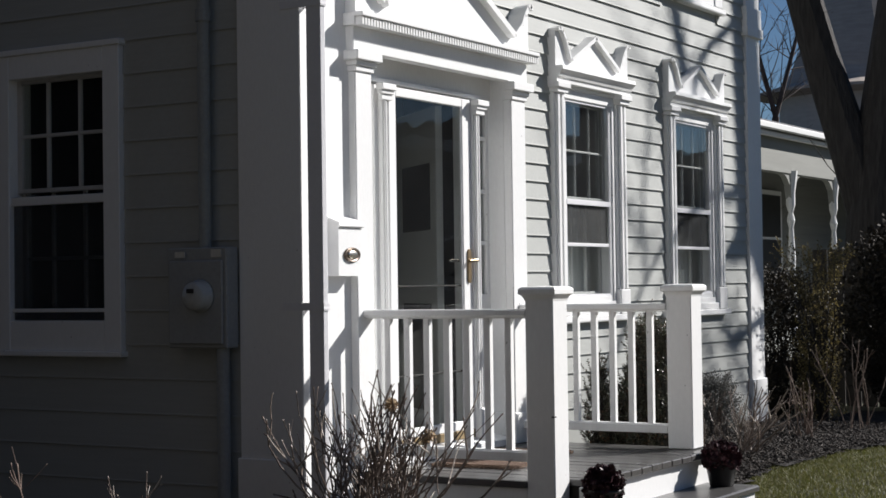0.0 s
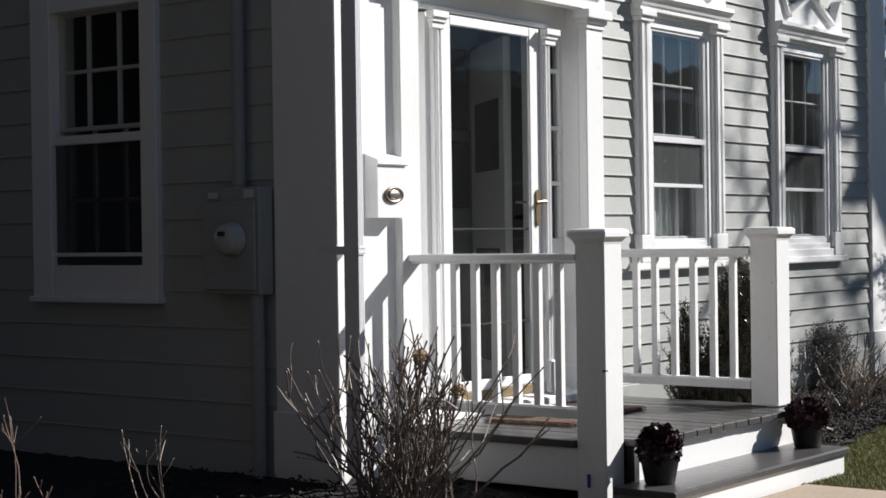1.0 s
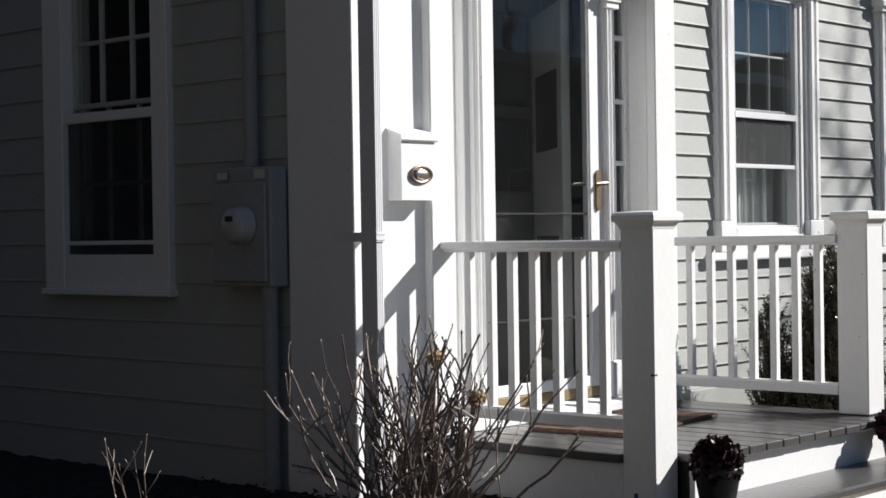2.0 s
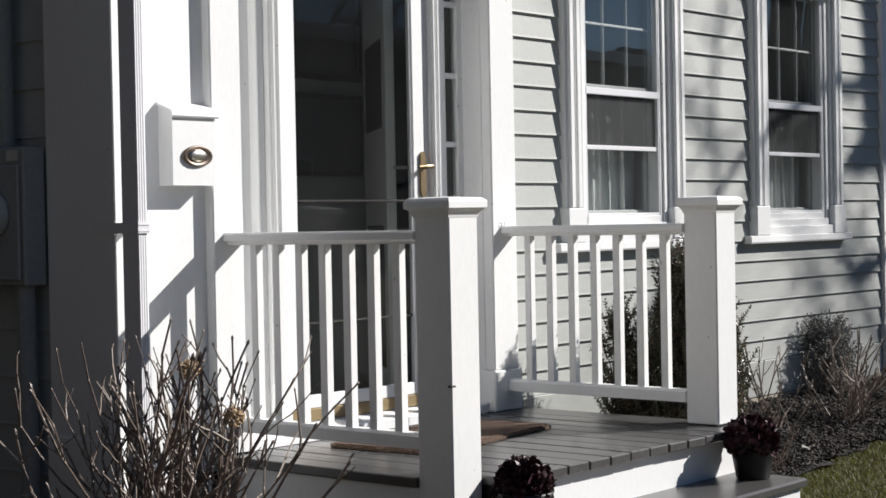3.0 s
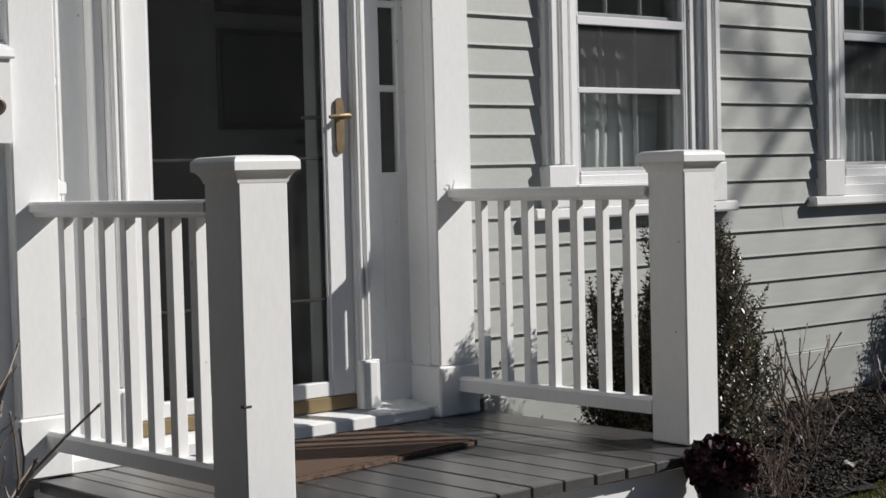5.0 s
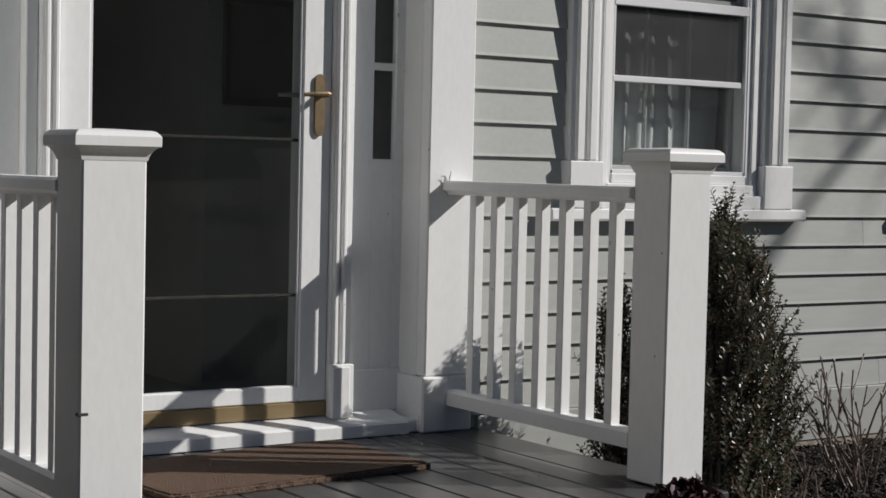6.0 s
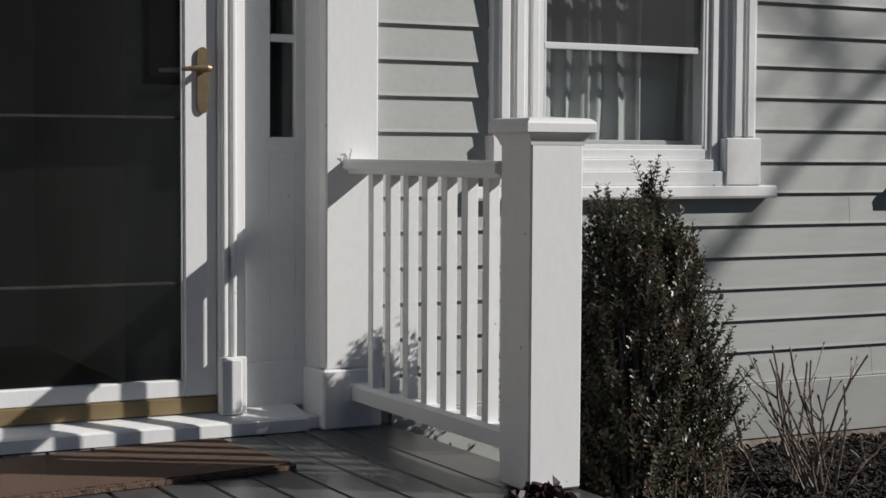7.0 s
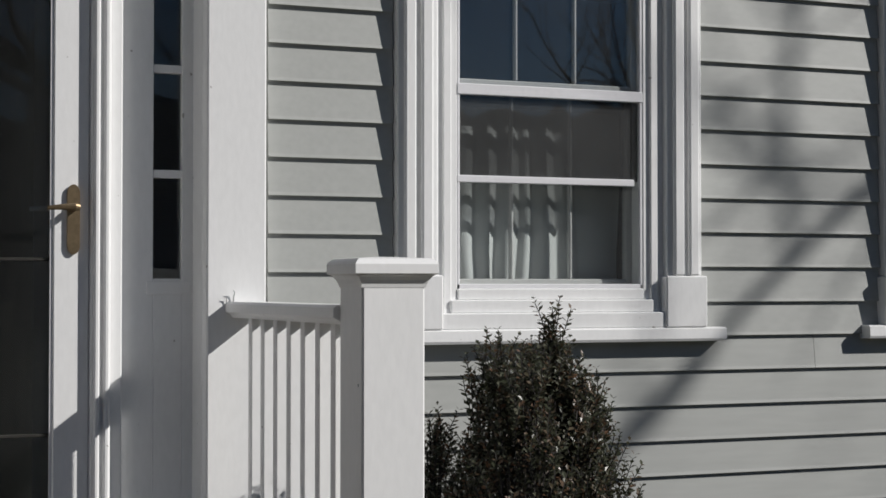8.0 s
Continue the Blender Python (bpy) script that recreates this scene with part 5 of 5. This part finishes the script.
# the tree in front of the house, whose shadow lies on the clapboards
tree("tree", [
    ([(13.6, -4.16, -0.05), (13.45, -4.16, 2.8), at(7.30, 0.15, -4.16), at(6.85, 1.05, -4.16), at(6.35, 1.55, -4.16), at(6.10, 1.95, -4.16), at(6.06, 2.6, -4.16), at(5.95, 4.2, -4.16), at(5.85, 6.0, -4.29)], [0.34, 0.26, 0.20, 0.18, 0.17, 0.17, 0.15, 0.11, 0.06]),
    ([at(6.5, 1.40, -4.16), at(6.1, 1.62, -4.22), at(5.75, 1.56, -4.29), at(5.55, 1.50, -4.42)], [0.10, 0.11, 0.10, 0.03]),
    ([at(6.9, 0.95, -4.16), at(6.3, 0.98, -4.22), at(5.95, 0.88, -4.29), at(5.72, 0.84, -4.36), at(5.66, 0.83, -4.36)], [0.05, 0.035, 0.045, 0.07, 0.02]),
    ([at(6.05, 2.0, -4.16), at(5.3, 1.95, -4.29), at(4.75, 1.75, -4.42), at(4.35, 1.55, -4.55), at(3.9, 1.18, -4.68), at(3.5, 0.80, -4.81), at(3.0, 0.42, -4.94)], [0.046, 0.038, 0.032, 0.026, 0.024, 0.021, 0.010]),
    ([at(4.05, 1.30, -4.61), at(4.02, 1.8, -4.68), at(4.12, 2.3, -4.81), at(4.3, 2.9, -4.94)], [0.018, 0.017, 0.015, 0.010]),
    ([at(5.95, 3.4, -4.16), at(5.3, 3.1, -4.29), at(4.85, 2.75, -4.42), at(4.72, 2.45, -4.55)], [0.05, 0.04, 0.035, 0.015]),
    ([at(4.85, 2.75, -4.42), at(4.70, 3.1, -4.55), at(4.62, 3.6, -4.68), at(4.5, 4.4, -4.81)], [0.05, 0.055, 0.055, 0.03]),
    ([at(5.9, 4.2, -4.16), at(5.2, 4.4, -3.90), at(4.2, 4.6, -3.64)], [0.06, 0.05, 0.02]),
    ([at(6.05, 2.4, -4.16), at(6.5, 3.0, -3.90), at(7.2, 3.6, -3.64)], [0.06, 0.05, 0.02]),
], "bare tree standing before the house front", BARK, 9, 43, 0.8, 0.012)


def street_tree():
    """A tall bare tree by the street; its high crown dapples the house front."""
    rng = random.Random(61)
    y = -7.4
    fork = Vector((18.4, y, 6.6))
    limbs = [([(18.6, y, -0.05), (18.5, y, 2.5), (18.55, y, 5.0), tuple(fork)], [0.36, 0.27, 0.23, 0.20])]
    for x, z in ((2.5, 2.3), (4.4, 2.2), (5.2, 1.0), (3.4, 3.4)):
        end = Vector(at(x, z, y + rng.uniform(-0.8, 0.8)))
        side = Vector((rng.uniform(-0.4, 0.4), rng.uniform(-0.5, 0.5), rng.uniform(-0.2, 0.5)))
        pts = [fork, fork.lerp(end, 0.35) + side * 0.7, fork.lerp(end, 0.7) + side, end]
        limbs.append(([tuple(p) for p in pts], [0.055, 0.030, 0.018, 0.008]))
    tree("tree", limbs, "tall bare tree by the street", BARK, 10, 62, 1.2, 0.010, 7)


street_tree()


# ---- neighbouring house ----
def neighbour():
    h = thing("house", (18, 5, 0), "pale green-grey neighbouring house with porch and turret", "house")
    part("wall", boxes((12.0, 24.0, 4.4, 12.0, 0.0, 3.3), (28.0, 38.0, -2.0, 5.2, 0.0, 6.0), bev=0.0), NEIGH, h)
    bm = bmesh.new()
    prism(bm, [(27.8, 6.0), (38.3, 6.0), (33.0, 8.4)], -2.3, 5.4)
    prism(bm, [(11.7, 3.30), (24.3, 3.30), (24.3, 3.36), (11.7, 3.36)], 4.38, 12.3)
    part("roof", bm, SLATE, h)
    part("porch_roof", boxes((11.8, 24.2, 2.37, 4.4, 3.25, 3.32), bev=0.02), SLATE, h)
    part("eave", boxes((11.8, 24.2, 2.30, 2.36, 3.20, 3.28), (11.8, 24.2, 2.40, 2.46, 3.13, 3.19), bev=0.01), WHITE, h, "white painted eave board")
    part("porch_beam", boxes((12.0, 24.0, 2.50, 2.62, 2.70, 3.24), bev=0.01), NEIGH, h)
    part("porch_floor", boxes((12.0, 24.0, 2.3, 4.4, 0.3, 0.6), bev=0.01), NEIGH, h)
    for x in (12.66, 14.43, 16.21, 17.96, 19.76):
        bm = bmesh.new()
        lathe(bm, [(0.06, 0.6), (0.06, 1.1), (0.035, 1.2), (0.055, 1.6), (0.03, 2.0), (0.055, 2.1), (0.03, 2.2), (0.06, 2.3), (0.06, 2.45), (0.10, 2.75)], (x, 2.55), 10)
        part("porch_post", bm, WHITE, h, "white turned porch post")
        bm = bmesh.new()
        prism(bm, [(x - 0.46, 2.72), (x - 0.24, 2.67), (x - 0.10, 2.56), (x - 0.05, 2.38), (x + 0.05, 2.38), (x + 0.10, 2.56), (x + 0.24, 2.67), (x + 0.46, 2.72)], 2.52, 2.60)
        part("bracket", bm, NEIGH, h)
    for x in (13.2, 15.9, 18.6):
        w = part("window", boxes((x - 0.5, x + 0.5, 4.33, 4.40, 1.2, 2.75), bev=0.01), WHITE, h)
        part("pane", boxes((x - 0.42, x + 0.42, 4.325, 4.335, 1.28, 1.96), (x - 0.42, x + 0.42, 4.325, 4.335, 2.0, 2.67), bev=0), DARKMARK, w)
    bm = bmesh.new()
    lathe(bm, [(1.62, 0.0), (1.62, 5.1), (1.5, 5.1)], (27.2, 5.5), 16)
    part("turret", bm, TURRETWALL, h)
    bm = bmesh.new()
    lathe(bm, [(1.60, 5.05), (2.10, 5.12), (2.10, 5.18), (1.62, 5.32), (1.40, 5.6), (0.95, 6.7), (0.45, 8.0), (0.03, 9.2)], (27.2, 5.5), 20)
    part("turret_roof", bm, TURRETROOF, h, "conical shingle turret roof")


neighbour()


def fence():
    t = thing("fence", (9.8, 0, 0), "dark weathered board fence behind the hedge", "fence")
    for k in range(24):
        y = -3.2 + 0.165 * k
        part("board", boxes((9.9, 9.92, y, y + 0.15, ground_z(9.9, y) - 0.02, 1.62), bev=0.003), FENCE, t)
    part("rail", boxes((9.92, 9.96, -3.2, 0.75, 0.4, 0.5), (9.92, 9.96, -3.2, 0.75, 1.2, 1.3), bev=0.003), FENCE, t)


fence()


# ---- across the street, mirrored in the panes ----
def opposite():
    h = thing("house", (42, -26, 0), "grey house across the street with a white eave", "house")
    part("wall", boxes((24, 62, -36, -26, 0, 6.3), bev=0), NEIGH, h)
    bm = bmesh.new()
    sweep(bm, [(-25.4, 6.3), (-36.6, 6.3), (-31, 6.9)], 23.4, 62.6)
    part("roof", bm, SLATE, h)
    part("eave", boxes((23.4, 62.6, -25.42, -25.30, 6.10, 6.45), bev=0.01), WHITE, h, "white eave board")
    for x in (27, 33, 39, 45, 51, 57):
        w = part("window", boxes((x - 0.6, x + 0.6, -26.0, -25.94, 1.2, 3.0), bev=0.01), WHITE, h)
        part("pane", boxes((x - 0.5, x + 0.5, -25.945, -25.93, 1.3, 2.9), bev=0), DARKMARK, w)
    rng = random.Random(77)
    for k in range(7):
        x, y = -14 + 10.5 * k + rng.uniform(-2.5, 2.5), -38 + rng.uniform(-8, 2)
        limbs = [([(x, y, 0), (x + 0.1, y, 4.0), (x, y + 0.2, 8.0)], [0.42, 0.33, 0.22])]
        for _ in range(9):
            a = rng.uniform(0, 6.283)
            s = Vector((x, y, rng.uniform(3.5, 8.0)))
            d = Vector((math.cos(a), math.sin(a), rng.uniform(0.6, 1.4)))
            pts = wander(rng, s, d, rng.uniform(5.0, 9.0), 5, 0.25, 0.1)
            limbs.append(([tuple(p) for p in pts], [0.16, 0.13, 0.10, 0.075, 0.05, 0.02]))
        tree("tree", limbs, "bare tree across the street", BARKFAR, 16, 100 + k, 2.6, 0.028, 5)


opposite()


def woods():
    """Far bare woods all round, below the sky."""
    rng = random.Random(6)
    v, f, n = [], [], 720
    h = 11.0
    for k in range(n):
        a = 2 * math.pi * k / n
        h += rng.uniform(-1.2, 1.2) + 0.15 * (9.0 + 13.0 * ease(0.1, 0.7, -math.sin(a)) - h)
        r = 190 + 8 * math.sin(5 * a)
        v += [(r * math.cos(a), r * math.sin(a), -1.0), (r * math.cos(a), r * math.sin(a), h)]
    for k in range(n):
        j = (k + 1) % n
        f.append((2 * k, 2 * j, 2 * j + 1, 2 * k + 1))
    quads("backdrop", v, f, BARKFAR, None, "far grey-brown leafless woods on the horizon", "structure", "woods")


woods()


# ---- clapboards, piece by piece ----
def board_mesh(height, thick):
    bm = bmesh.new()
    sweep(bm, [(0.0, 0.013), (-thick, 0.0), (-thick + 0.002, 0.010), (-0.003, height + 0.024), (0.0, height + 0.024)], 0.0, 1.0)
    me = bpy.data.meshes.new("clapboard")
    bm.to_mesh(me)
    bm.free()
    me.materials.append(SIDING)
    return me


def clad(parent, me, m, runs_at, z, step, top, seed, rise):
    """Courses of boards; runs_at gives the stretches between openings at a height."""
    rng = random.Random(seed)
    while z < top:
        for a, b, joint in runs_at(z, z + step):
            cuts = [a, b]
            if b - a > 2.2 and rng.random() < 0.75:
                cuts.insert(1, joint if joint else rng.uniform(a + 0.5, b - 0.5))
            for p, q in zip(cuts, cuts[1:]):
                ob = new("clapboard", me)
                ob.parent = parent
                off = rng.uniform(-0.0012, 0.0012) + rise(p, z)
                ob.matrix_basis = m @ pose(p + 0.0008, 0, z + off) @ Matrix.Diagonal((q - p - 0.0016, 1, 1, 1))
        z += step


EXP = 0.1115


def front_runs(a, b):
    out = []
    x = 2.262 if b > 0.36 and a < 2.72 else 2.285
    if a > 2.70:
        x = 0.405
    edges = [x]
    for c, pedi in ((WIN1, True), (WIN2, True)):
        w = 0
        if b > 1.055 and a < 2.66:
            w = 0.528 if b > 1.10 else 0.61
            if a > 2.60:
                w = 0.533
        if c == WIN2 and b > 3.37 and a < 4.9:
            w = 0.528
        if w:
            edges += [c - w, c + w]
    edges.append(6.048)
    joint = 4.158 if 0.88 < a < 1.0 else None
    return [(p, q, joint) for p, q in zip(edges[::2], edges[1::2])]


clad(FRONT, board_mesh(EXP, 0.019), pose(0, 0.0025, 0), front_runs, 1.272 - 8 * EXP, EXP, TOP - 0.12, 3, lambda x, z: 0.022 if x > 2.8 or z < 1.05 or z > 2.65 else 0.0)


def side_runs(a, b):
    # local x runs to -y, from the far end towards the corner
    if b > 1.03 and a < 2.60:
        return [(-8.9, -2.108, None), (-1.143, -0.380, None)]
    return [(-8.9, -0.380, None)]


clad(SIDE, board_mesh(0.178, 0.012), pose(0.0185, 0, 0, 0, 0, -90), side_runs, 0.128, 0.178, TOP - 0.18, 4, lambda x, z: 0.0)
